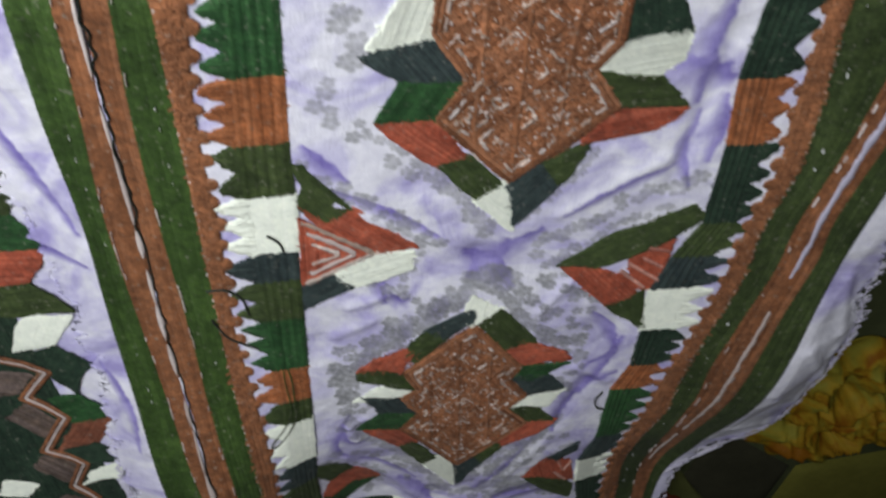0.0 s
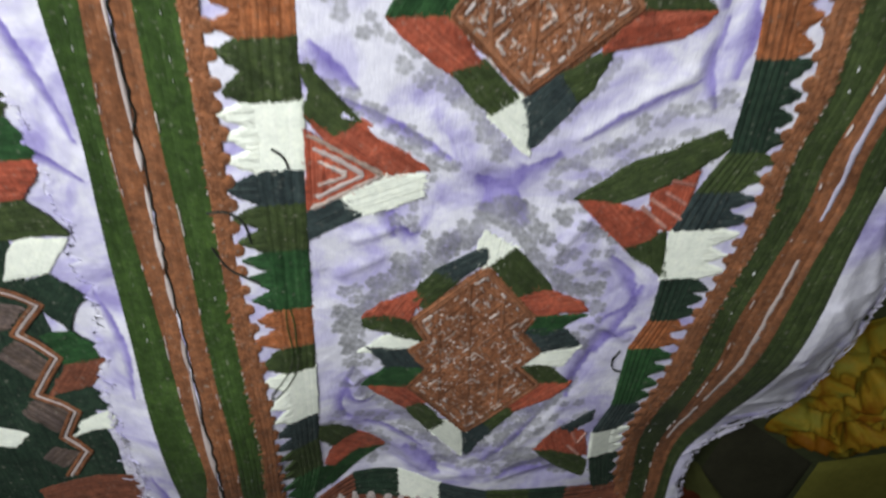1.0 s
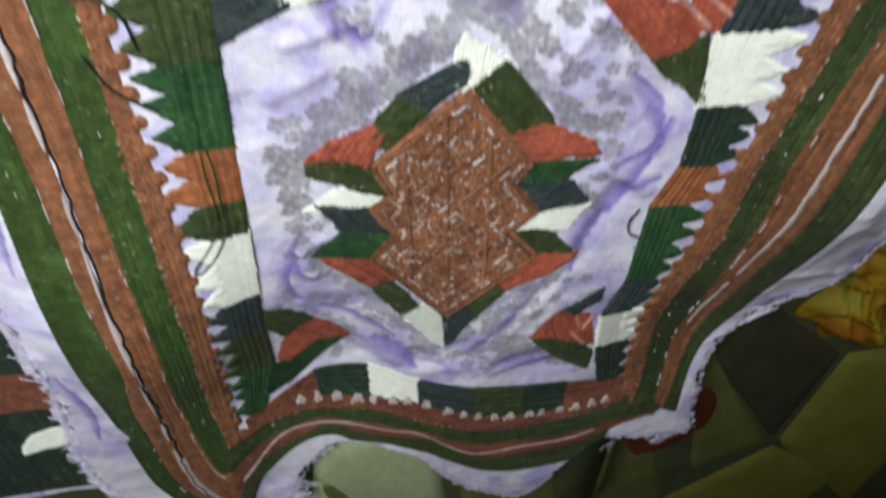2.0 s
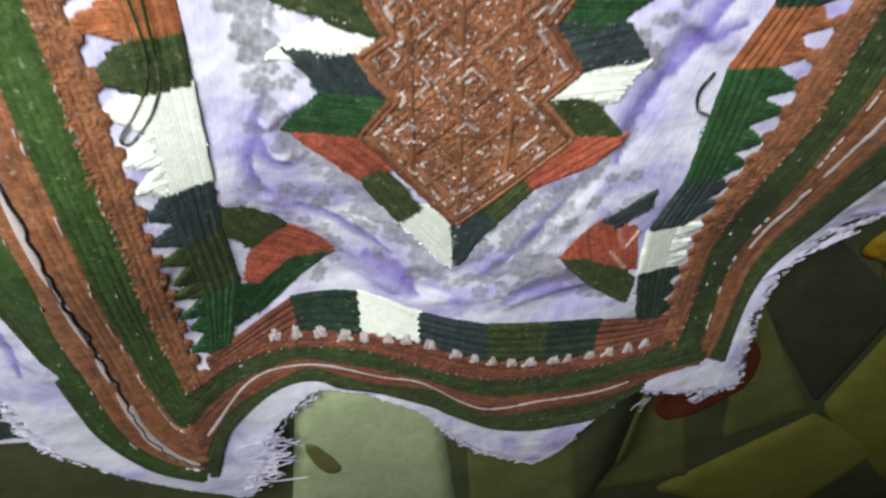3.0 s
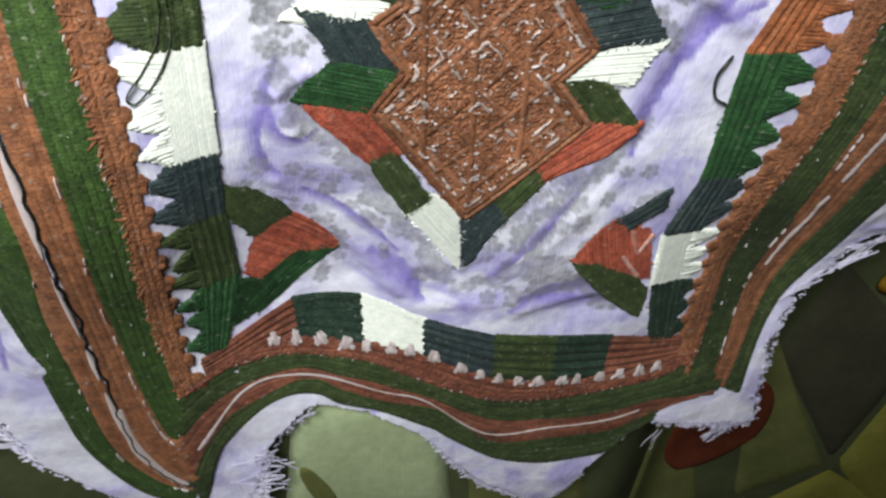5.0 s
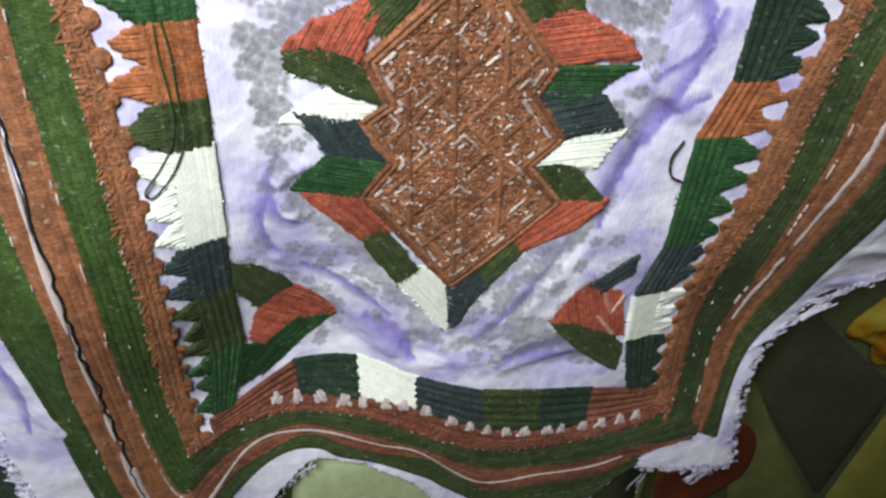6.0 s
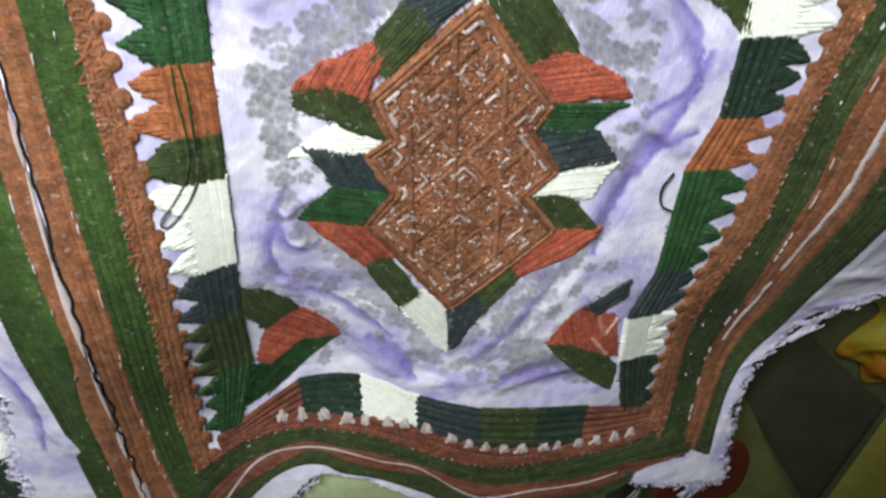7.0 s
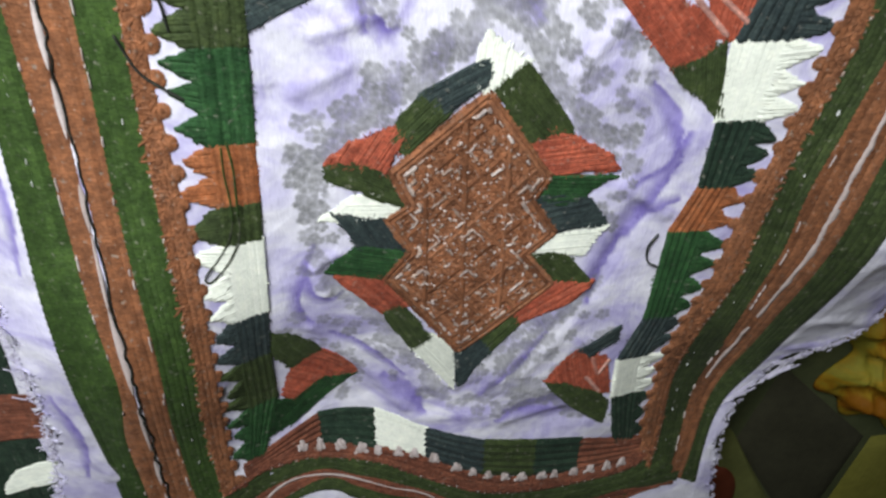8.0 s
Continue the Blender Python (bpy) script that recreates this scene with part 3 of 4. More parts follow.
# grey print on the satin: paths, gaps, spread and sizes of the blossoms; fold shade painted in violet: paths and widths
# of the streaks
BLOSSOMS = [
    ([(-44, 36), (-42, 45), (-30, 54), (-20, 63), (-8, 70)], 2.2, 0.8, 1.6, 2.9),
    ([(-47, 40), (-46, 50), (-32, 60), (-16, 70), (-4, 77)], 3.6, 1.5, 1.6, 2.9),
    ([(9, 66), (18, 54), (22, 48), (32, 42), (35, 36)], 2.5, 0.9, 1.6, 2.9),
    ([(14, 70), (24, 58), (34, 48)], 5.1, 1.7, 1.6, 2.9),
    ([(-44, 10), (-46, 20), (-44, 30)], 2.7, 0.9, 1.6, 2.9),
    ([(-44, 3), (-33, -9), (-26, -24), (-14, -44)], 2.7, 0.9, 1.6, 2.9),
    ([(-50, -8), (-38, -16), (-30, -30), (-18, -50), (0, -56)], 3.9, 1.8, 1.6, 2.9),
    ([(30, -6), (22, -15), (12, -25), (2, -38)], 2.7, 0.9, 1.6, 2.9),
    ([(32, -16), (22, -28), (12, -36), (4, -50), (10, -58)], 3.9, 2.0, 1.6, 2.9),
    ([(8, -46), (14, -50), (18, -44)], 2.5, 1.7, 1.6, 2.9),
    ([(-26, 130), (-14, 120), (-6, 110), (2, 99)], 3.1, 0.9, 1.6, 2.9),
    ([(-46, 128), (-34, 118), (-20, 104), (-10, 96)], 3.9, 1.3, 1.6, 2.9),
    ([(14, 92), (26, 98), (40, 108), (52, 112), (58, 116)], 2.5, 0.9, 1.6, 2.9),
    ([(10, 82), (6, 72), (14, 70), (22, 62)], 3.1, 1.5, 1.6, 2.9),
    ([(-32, 140), (-40, 150), (-34, 160), (-32, 172)], 3.1, 1.5, 1.6, 2.9),
    ([(34, 74), (30, 66), (40, 56), (36, 48)], 4.2, 2.0, 1.6, 2.9),
    ([(20, 78), (26, 72), (34, 66)], 3.1, 1.1, 1.6, 2.9),
    ([(-30, 82), (-20, 74), (-10, 76)], 3.1, 1.3, 1.6, 2.9),
    ([(-4, 80), (1, 77), (6, 79), (1, 82)], 1.5, 0.7, 1.6, 2.9),
    ([(-43, 3), (-46, 14), (-44, 22), (-46, 27), (-42, 34), (-43, 43), (-34, 49), (-26, 55), (-18, 61), (-6, 70)], 2.3, 1.1, 1.0, 2.2),
    ([(7, 68), (17, 53), (24, 45), (33, 36), (34, 30), (29, 24), (33, 17)], 2.1, 0.7, 1.0, 2.2),
    ([(31, -5), (23, -13), (11, -20), (3, -30), (-5, -44)], 1.8, 0.7, 1.0, 2.2),
    ([(-42, 4), (-30, -12), (-23, -28), (-11, -46)], 1.8, 0.7, 1.0, 2.2),
    ([(-31, 141), (-16, 125), (-6, 111), (3, 101)], 1.9, 0.7, 1.0, 2.2),
    ([(9, 102), (20, 115), (27, 128)], 2.7, 0.7, 1.0, 2.2),
    ([(-35, 117), (-20, 100), (-18, 93), (-24, 84)], 2.2, 1.0, 1.0, 2.2),
    ([(20, 82), (34, 95), (52, 105)], 2.2, 0.7, 1.0, 2.2),
    ([(20, -44), (27, -34), (38, -23)], 2.4, 0.7, 1.0, 2.2),
    ([(-58, -12), (-46, -24), (-36, -37), (-44, -50)], 2.6, 0.8, 1.0, 2.2),
    ([(-44, 40), (-34, 50), (-24, 58), (-14, 66), (-4, 74)], 2.2, 2.4, 1.8, 3.0),
    ([(-46, 44), (-34, 56), (-22, 64), (-12, 72)], 3.0, 2.6, 1.8, 2.8),
    ([(8, 68), (16, 58), (22, 50), (33, 41)], 2.4, 2.0, 1.4, 2.6),
    ([(-46, 24), (-45, 34), (-47, 42)], 1.6, 2.0, 1.4, 2.8),
    ([(-36, 24), (-38, 20), (-36, 17)], 1.2, 1.6, 1.0, 2.0),
    ([(-46, 14), (-44, 8), (-40, 2)], 1.6, 1.6, 1.2, 2.4),
    ([(-40, 0), (-30, -16), (-22, -32)], 2.0, 1.2, 1.2, 2.2),
    ([(0, 80), (4, 78), (2, 83)], 1.2, 1.4, 1.6, 2.8),
    ([(12, -48), (16, -46), (19, -52), (13, -54)], 1.8, 1.2, 2.0, 3.4),
    ([(18, 88), (24, 80), (20, 74), (14, 66)], 2.2, 2.6, 1.4, 2.6),
    ([(-34, 170), (-32, 182), (-30, 190)], 2.0, 2.6, 1.6, 3.0),
    ([(-3, 80), (1, 78), (4, 81)], 1.6, 0.8, 2.6, 3.8),
    ([(15, -54), (21, -52), (27, -56), (32, -62)], 2.4, 1.2, 2.8, 4.4),
    ([(8, -48), (13, -45), (18, -47)], 2.4, 1.0, 2.4, 3.8),
    ([(-34, -6), (-22, -26), (-12, -46), (2, -52)], 2.6, 2.4, 1.6, 2.8),
    ([(24, -12), (12, -28), (4, -46)], 2.6, 2.4, 1.6, 2.8),
]
FOLD_SHADE = [
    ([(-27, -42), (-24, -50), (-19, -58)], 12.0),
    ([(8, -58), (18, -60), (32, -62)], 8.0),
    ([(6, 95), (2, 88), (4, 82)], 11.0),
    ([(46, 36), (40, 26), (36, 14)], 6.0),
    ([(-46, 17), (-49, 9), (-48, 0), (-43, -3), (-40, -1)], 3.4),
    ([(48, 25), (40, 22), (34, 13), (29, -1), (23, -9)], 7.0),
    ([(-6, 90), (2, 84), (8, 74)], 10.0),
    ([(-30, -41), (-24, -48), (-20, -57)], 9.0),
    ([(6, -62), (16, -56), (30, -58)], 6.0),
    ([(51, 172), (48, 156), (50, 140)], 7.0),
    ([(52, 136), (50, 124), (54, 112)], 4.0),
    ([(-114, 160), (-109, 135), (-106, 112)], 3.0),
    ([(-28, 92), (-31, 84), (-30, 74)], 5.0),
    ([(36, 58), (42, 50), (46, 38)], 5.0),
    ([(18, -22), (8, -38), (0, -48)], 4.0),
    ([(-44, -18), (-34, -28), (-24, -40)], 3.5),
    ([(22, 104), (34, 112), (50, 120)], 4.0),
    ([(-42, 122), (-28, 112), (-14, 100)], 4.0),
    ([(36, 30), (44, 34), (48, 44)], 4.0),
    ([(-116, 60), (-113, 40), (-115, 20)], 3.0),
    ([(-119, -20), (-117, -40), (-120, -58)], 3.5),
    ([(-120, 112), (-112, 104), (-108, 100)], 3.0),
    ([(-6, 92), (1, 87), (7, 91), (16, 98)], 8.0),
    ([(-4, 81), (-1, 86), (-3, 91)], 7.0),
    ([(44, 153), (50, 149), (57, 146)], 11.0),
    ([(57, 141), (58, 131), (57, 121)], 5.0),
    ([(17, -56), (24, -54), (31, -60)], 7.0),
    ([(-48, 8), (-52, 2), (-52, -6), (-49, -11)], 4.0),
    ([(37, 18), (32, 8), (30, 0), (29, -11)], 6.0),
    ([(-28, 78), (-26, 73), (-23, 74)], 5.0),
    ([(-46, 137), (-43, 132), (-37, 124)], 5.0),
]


def blossom_dye(x, y):
    """Share of grey dye: small five-petalled blossoms strewn in trails round the motifs."""
    share = np.zeros(x.shape)
    for trail, gap, spread, low, high in BLOSSOMS:
        for c in smooth_path(trail, gap):
            c = c + RNG.normal(0, spread, 2)
            r, turn = RNG.uniform(low, high), RNG.random() * 6
            deep = np.interp(c[1], [-60, 0, 25, 72, 85, 200], [0.8, 0.8, 1.0, 1.0, 0.8, 0.8]) * RNG.uniform(0.7, 1.0)
            near = (np.abs(x - c[0]) < r * 1.3) & (np.abs(y - c[1]) < r * 1.3)
            px, py = x[near] - c[0], y[near] - c[1]
            ang, d = np.arctan2(py, px), np.hypot(px, py)
            petal = np.abs(np.sin(2.5 * ang + turn))
            rim = r * (0.62 + 0.38 * petal ** 0.6) * (1 + 0.12 * np.sin(ang + turn * 2))
            cover = np.clip((rim - d) / 0.45 + 0.5, 0, 1)
            amount = deep * (0.5 + 0.3 * petal + 0.2 * (d / r)) * np.where(d < r * 0.2, 0.7, 1.0)
            share[near] = share[near] * (1 - cover) + amount * cover
    return share


def violet_shade(x, y):
    """Share of violet that imitates the shade of folds: streaks, crisp on one side and fading on the other."""
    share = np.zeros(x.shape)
    for path, width in FOLD_SHADE:
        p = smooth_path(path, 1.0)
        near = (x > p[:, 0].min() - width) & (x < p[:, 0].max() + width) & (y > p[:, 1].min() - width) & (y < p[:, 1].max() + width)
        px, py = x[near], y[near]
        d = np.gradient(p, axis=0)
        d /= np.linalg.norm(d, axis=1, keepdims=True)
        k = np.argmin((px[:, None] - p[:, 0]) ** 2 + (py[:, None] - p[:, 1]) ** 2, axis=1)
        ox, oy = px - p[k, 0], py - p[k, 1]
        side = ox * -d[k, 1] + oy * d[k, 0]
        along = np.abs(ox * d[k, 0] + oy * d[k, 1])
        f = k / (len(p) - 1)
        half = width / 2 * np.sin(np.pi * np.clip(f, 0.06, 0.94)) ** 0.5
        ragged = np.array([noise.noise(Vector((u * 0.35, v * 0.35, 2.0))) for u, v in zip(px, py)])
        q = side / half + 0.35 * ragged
        amount = np.clip((1 - q) / 0.25, 0, 1) * np.clip((q + 1.3) / 1.6, 0, 1) ** 0.7 * np.clip(1.6 - along, 0, 1)
        share[near] = np.maximum(share[near], amount)
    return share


def panel_cloth():
    h = Heap()
    w, e, s = smooth_path(EDGE_W), smooth_path(EDGE_E), smooth_path(EDGE_W[-3:-1] + EDGE_S, 0.5)
    ow, oe, os_ = np.argsort(w[:, 1]), np.argsort(e[:, 1]), np.argsort(s[:, 0])
    cols, rows = 460, 620
    u = np.linspace(0, 1, cols)
    low = np.interp(-127 + 225.5 * u, s[os_, 0], s[os_, 1])
    low += RNG.normal(0, 0.5, cols)
    v = np.linspace(0, 1, rows)[:, None]
    y = 190 + (low - 190) * v
    xa, xb = np.interp(np.maximum(y, -100), w[ow, 1], w[ow, 0]), np.interp(y, e[oe, 1], e[oe, 0])
    jag = (np.convolve(RNG.normal(0, 2.4, rows + 4), np.ones(5) / 5, "valid") + RNG.normal(0, 0.4, rows))[:, None]
    x = xa + (xb - xa) * u + jag * (np.abs(u - 0.5) > 0.495)
    h.grid(np.stack([x, y, ground(x, y)], -1))
    ob = part("satin_ground", h, LILAC, panel, "lilac satin with a print of grey blossoms and violet fold shade put in its colour")
    for name, share in (("grey", blossom_dye(x, y)), ("violet", violet_shade(x, y))):
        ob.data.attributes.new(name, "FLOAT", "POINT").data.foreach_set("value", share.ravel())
    solid = ob.modifiers.new("thickness", "SOLIDIFY")
    solid.thickness, solid.offset = 0.0004, -1


panel_cloth()

# ---- borders ----
border_w = thing("border", "", "")
border_w.parent = panel
border_w["label"] = "olive and rust striped border with an open seam"
ribbon("stripe", L4, L3, 5, LEAF, border_w)
ribbon("stripe", L3, [(x - 0.8, y) for x, y in SLIT], 3, RUST, border_w, "rust stripe")
ribbon("stripe", [(x + 0.9, y) for x, y in SLIT], L1, 4, RUST, border_w, "rust stripe")
ribbon("stripe", L1, L0, 6, LEAF, border_w)
border_e = thing("border", "", "")
border_e.parent = panel
border_e["label"] = "olive and rust striped border with a pale middle line"
ribbon("stripe", R0, R1, 6, OLIVE, border_e)
ribbon("stripe", R1, R3, 5, RUST, border_e, "rust stripe")
ribbon("stripe", R3, R4, 5, OLIVE, border_e)
border_s = thing("border", "", "")
border_s.parent = panel
border_s["label"] = "olive and rust striped hem border"
ribbon("stripe", H0, H1, 5, OLIVE, border_s)
ribbon("stripe", H1, H3, 4, MAROON, border_s, "maroon stripe")
ribbon("stripe", H3, H4, 4, OLIVE, border_s)


def single(name, pts, material, parent, label="", width=1.0, height=0.6, lift=0.5, pitch=0.0, surface=drape):
    h = Heap()
    strand(h, smooth_path(pts, 0.5), width, height, lift, pitch, True, surface)
    return part(name, h, material, parent, label)


def dashes(name, pts, material, parent, label, keep, length=(3, 9), width=1.0, lift=0.75, side=0.0):
    """A broken line of stitches along a path."""
    p = smooth_path(pts, 0.5)
    d = np.gradient(p, axis=0)
    d /= np.linalg.norm(d, axis=1, keepdims=True)
    p = p + np.stack([-d[:, 1], d[:, 0]], -1) * side
    h, i = Heap(), 0
    while i < len(p) - 4:
        n = int(RNG.uniform(*length) * 2)
        if RNG.random() < keep:
            strand(h, p[i:i + n] + RNG.normal(0, 0.15, 2), width * RNG.uniform(0.7, 1.3), 0.6, lift)
        i += n
    if h.n:
        return tagged(part(name, h, material, parent, label), kind="stuff")


# the seam: pale cloth showing through, laced with black thread
def seam_gaps():
    """Slivers of pale cloth, pointed at both ends, beside the lacing."""
    p = smooth_path(SLIT, 0.5)
    h, i = Heap(), 6
    while i < len(p) - 20:
        n = int(RNG.uniform(14, 60))
        q = p[i:i + n] + (-0.6, 0)
        strand(h, q, np.sin(np.linspace(0.05, 3.09, len(q))) ** 0.7 * RNG.uniform(0.9, 2.1), 0.25, 0.3, 0.0, False)
        i += n + int(RNG.uniform(-4, 22))
    tagged(part("seam_gap", h, PINKISH, border_w, "pale cloth in the open seam"), kind="stuff")


seam_gaps()
seam = smooth_path(SLIT, 3.0)
single("seam_thread", seam + RNG.normal(0, 0.32, seam.shape) + (0.35, 0), BLACK, border_w, "black lacing thread", 0.6, 0.35, 0.5, 2.2)
dashes("lint", [(x + 4, y) for x, y in L4], LINT, border_w, "pale lint", 0.08, (0.8, 2.5), 0.2, 0.35)
dashes("lint", [(x - 4, y) for x, y in L0], LINT, border_w, "pale lint", 0.08, (0.8, 2.5), 0.2, 0.35)
single("seam_gap", [(-100, -80), (-100, -96), (-96.5, -112), (-91, -123)], PINKISH, border_w, "pale cloth in the open seam", 2.6, 0.2, 0.4)
dashes("edge_stitching", L3, PINKISH, border_w, "pale edging stitches", 0.35, (1, 6), 0.35, 0.35)
dashes("edge_stitching", L1, PINKISH, border_w, "pale edging stitches", 0.35, (1, 6), 0.4, 0.35)
for pts, wide in (([(101.5, 190), (102, 160), (99.8, 138), (98.3, 120), (96.1, 101), (95.8, 84), (94.5, 72)], 2.3), ([(92.5, 57), (88.6, 30), (87, 7), (85.2, -8), (84.2, -24)], 1.9), ([(84.4, -30), (83.6, -45), (81, -62)], 1.3)):
    h = Heap()
    q = smooth_path(pts, 0.5)
    q = q + np.stack([np.convolve(RNG.normal(0, 0.5, len(q)), np.ones(11) / 11, "same"), np.zeros(len(q))], -1)
    strand(h, q, wide * (0.35 + 0.65 * np.sin(np.linspace(0.3, 2.9, len(q)))) * (1 + 0.2 * np.sin(np.arange(len(q)) * 0.21)), 0.35, 0.5, 7.0)
    part("middle_line", h, LILAC_LINT if wide > 2 else PINKISH, border_e, "pale lilac middle line")
dashes("lint", [(x + 4, y) for x, y in R0], LINT, border_e, "pale lint", 0.08, (0.8, 2.5), 0.2, 0.35)
dashes("edge_stitching", R1, PINKISH, border_e, "pale edging stitches", 0.4, (1, 6), 0.42, 0.35)
h = Heap()
q = smooth_path(WLINE, 0.5)
strand(h, q, np.interp(np.arange(len(q)), [0, len(q) * 0.3, len(q) * 0.4, len(q)], [1.3, 0.9, 0.45, 0.75]) * (1 + 0.35 * np.sin(np.arange(len(q)) * 0.13)), 0.25, 0.35, 5.0)
part("middle_line", h, PINKISH, border_s, "pale pink middle line")


# ---- scalloped edging and the teeth of the colour bands ----
def edging(base, outer, inner, parent, spacing, material=RUST):
    """Rust chain lines with round scallops, and pale dots along the outer side."""
    ribbon("edging", base, outer, 3, material, parent, "rust edging", 1.8, 0.45)
    p, q = smooth_path(base), smooth_path(inner)
    n = int(len(p) / spacing)
    a = resample(p, n)
    mid = resample(q, n)
    for i in range(n):
        way = mid[i] - a[i]
        size = np.linalg.norm(way)
        way = way / max(size, 1e-6)
        along = np.array([-way[1], way[0]])
        k = RNG.uniform(0.35, 0.6)
        r = spacing * RNG.uniform(0.2, 0.3)
        h = Heap()
        c = a[i] + way * size * k * 0.3 + along * RNG.normal(0, 0.5)
        # a coil of floss: rings that rise to the middle, on a short neck
        strand(h, line(a[i] - way * 1.2, c, 0.8), r * 2.7, 0.35, 0.1)
        ang = np.linspace(0, 2 * math.pi, 13)
        for f in (0.82, 0.5, 0.18):
            ring = c + np.stack([np.cos(ang), np.sin(ang)], -1) * r * f * (1 + RNG.normal(0, 0.07, (13, 1)))
            strand(h, ring, r * 0.6, 0.25, 0.1 + 0.25 * (1 - f), 0.0, False)
        part("scallop", h, material, parent)
    # short stitches cross the lines and break them up
    e0, e1 = resample(p, len(p)), resample(smooth_path(outer), len(p))
    beads = Heap()
    for b0, b1 in zip(e0, e1):
        for f in (0.12, 0.38, 0.64, 0.9):
            q = b0 + (b1 - b0) * f + RNG.normal(0, 0.25, 2)
            lean = RNG.normal(0, 0.55, 2) + (0.35, 0.2)
            strand(beads, np.array([q - lean, q, q + lean]), RNG.uniform(0.6, 1.0), 0.3 * RNG.uniform(0.6, 1.4), 0.42)
    tagged(part("edging_stitching", beads, material, parent, "short rust stitches over the edging"), kind="stuff")
    o = resample(smooth_path(outer), int(len(p) / 2.6))
    h = Heap()
    for c in o:
        if RNG.random() < 0.66:
            c = c + RNG.normal(0, 0.25, 2)
            s = RNG.uniform(0.3, 1.0)
            strand(h, line(c - (0.3, 0.5 * s), c + (0.2, 0.9 * s), 0.4), 0.55 * RNG.uniform(0.5, 1.4), 0.25, 0.4)
    tagged(part("picot_stitching", h, FLECK, parent, "tiny pale picot stitches"), kind="stuff")


band_w = thing("colour_band", "", "")
band_w.parent = panel
band_w["label"] = "band of green, slate, orange and white blocks with toothed edge"
band_e = thing("colour_band", "", "")
band_e.parent = panel
band_e["label"] = "band of green, slate, orange and white blocks with toothed edge"
band_s = thing("colour_band", "", "")
band_s.parent = panel
band_s["label"] = "hem band of maroon, dark green and white blocks"
edging(BASE_L, L0, BAND_L, border_w, 7.6)
edging(BASE_R, R0, BAND_R, border_e, 7.6)
edging(HB, H0, [(x, y + 4) for x, y in HB], border_s, 6.0, MAROON)


def teeth(y0, y1, band, inner, base, material, parent, spacing=7.6):
    """Pointed teeth of one block, which reach out towards the edging, with leaf-shaped gaps between."""
    n = max(1, round(abs(y1 - y0) / spacing))
    for i in range(n):
        ya, yb = y0 + (y1 - y0) * i / n, y0 + (y1 - y0) * (i + 1) / n
        a, b = rim(band, inner, ya), rim(band, inner, yb)
        m = (a + b) / 2
        tip = at_y(band, m[1])
        tip = tip + (at_y(base, m[1]) - tip) * RNG.uniform(0.35, 0.8) + (0, RNG.normal(0, 0.8))
        inward = (m - tip) / np.linalg.norm(m - tip)
        h = Heap()
        k = RNG.uniform(0.35, 0.7)
        mid_a, mid_b = (a * 0.62 + tip * 0.38) + (0, k * 0.4), (b * 0.62 + tip * 0.38) - (0, k * 0.4)
        satin_into(h, [a + inward * 1.4, a, mid_a, tip + (0, k), tip - (0, k), mid_b, b, b + inward * 1.4], math.degrees(math.atan2(inward[1], inward[0])), 1.0, 0.4, 0.12)
        if h.n:
            part("tooth", h, material, parent)


def rim(band, inner, y):
    """Where the solid part of a block begins."""
    p, q = at_y(band, y), at_y(inner, y)
    return p + (q - p) * 0.2


def colour_band(cuts, band, inner, base, parent):
    for (y0, material, label), (y1, _, _) in zip(cuts, cuts[1:]):
        a, b, c, d = rim(band, inner, y0), at_y(inner, y0), at_y(inner, y1), rim(band, inner, y1)
        block("block", [a, b, c, d], material, parent, label, 5)
        if abs(y1 - y0) > 5:
            teeth(y0, y1, band, inner, base, material, parent)


colour_band([(190, GREEN, "green block"), (160, ORANGE, "orange block"), (139.5, OLIVE, "olive block"), (122, WHITE, "white block"),
             (100, SLATE, "slate block"), (89, OLIVE, "olive block"), (72, GREEN, "green block"), (49, ORANGE, "orange block"), (33, OLIVE, "olive block"), (22.5, WHITE, "white block"),
             (-2, SLATE, "slate block"), (-19, OLIVE, "olive block"), (-42, GREEN, "green block"), (-66, GREEN, "")], BAND_L, IN_L, BASE_L, band_w)
colour_band([(190, WHITE, "white block"), (172, BOTTLE, "dark green block"), (147, ORANGE, "orange block"), (126, BOTTLE, "dark green block"), (97, OLIVE, "olive block"),
             (83, SLATE, "slate block"), (69, WHITE, "white block"), (48, BOTTLE, "dark green block"), (28.5, ORANGE, "orange block"), (14, GREEN, "green block"),
             (-20, SLATE, "slate block"), (-38, WHITE, "white block"), (-58, BOTTLE, "dark green block"), (-84, OLIVE, "")], BAND_R, IN_R, BASE_R, band_e)
HEM_TOP = [(-76, -68.5), (-60, -59), (-50, -57), (-33, -58), (-16, -66), (2, -72), (34, -77), (55, -82), (61, -86)]
HEM_LOW = [(-77, -75), (-62, -69), (-52, -70), (-36, -75), (-18, -78), (-2, -88), (14, -94), (37, -96), (54, -96), (61, -94)]


def at_x(edge, x):
    e = smooth_path(edge)
    o = np.argsort(e[:, 0])
    return np.array([x, np.interp(x, e[o, 0], e[o, 1])])


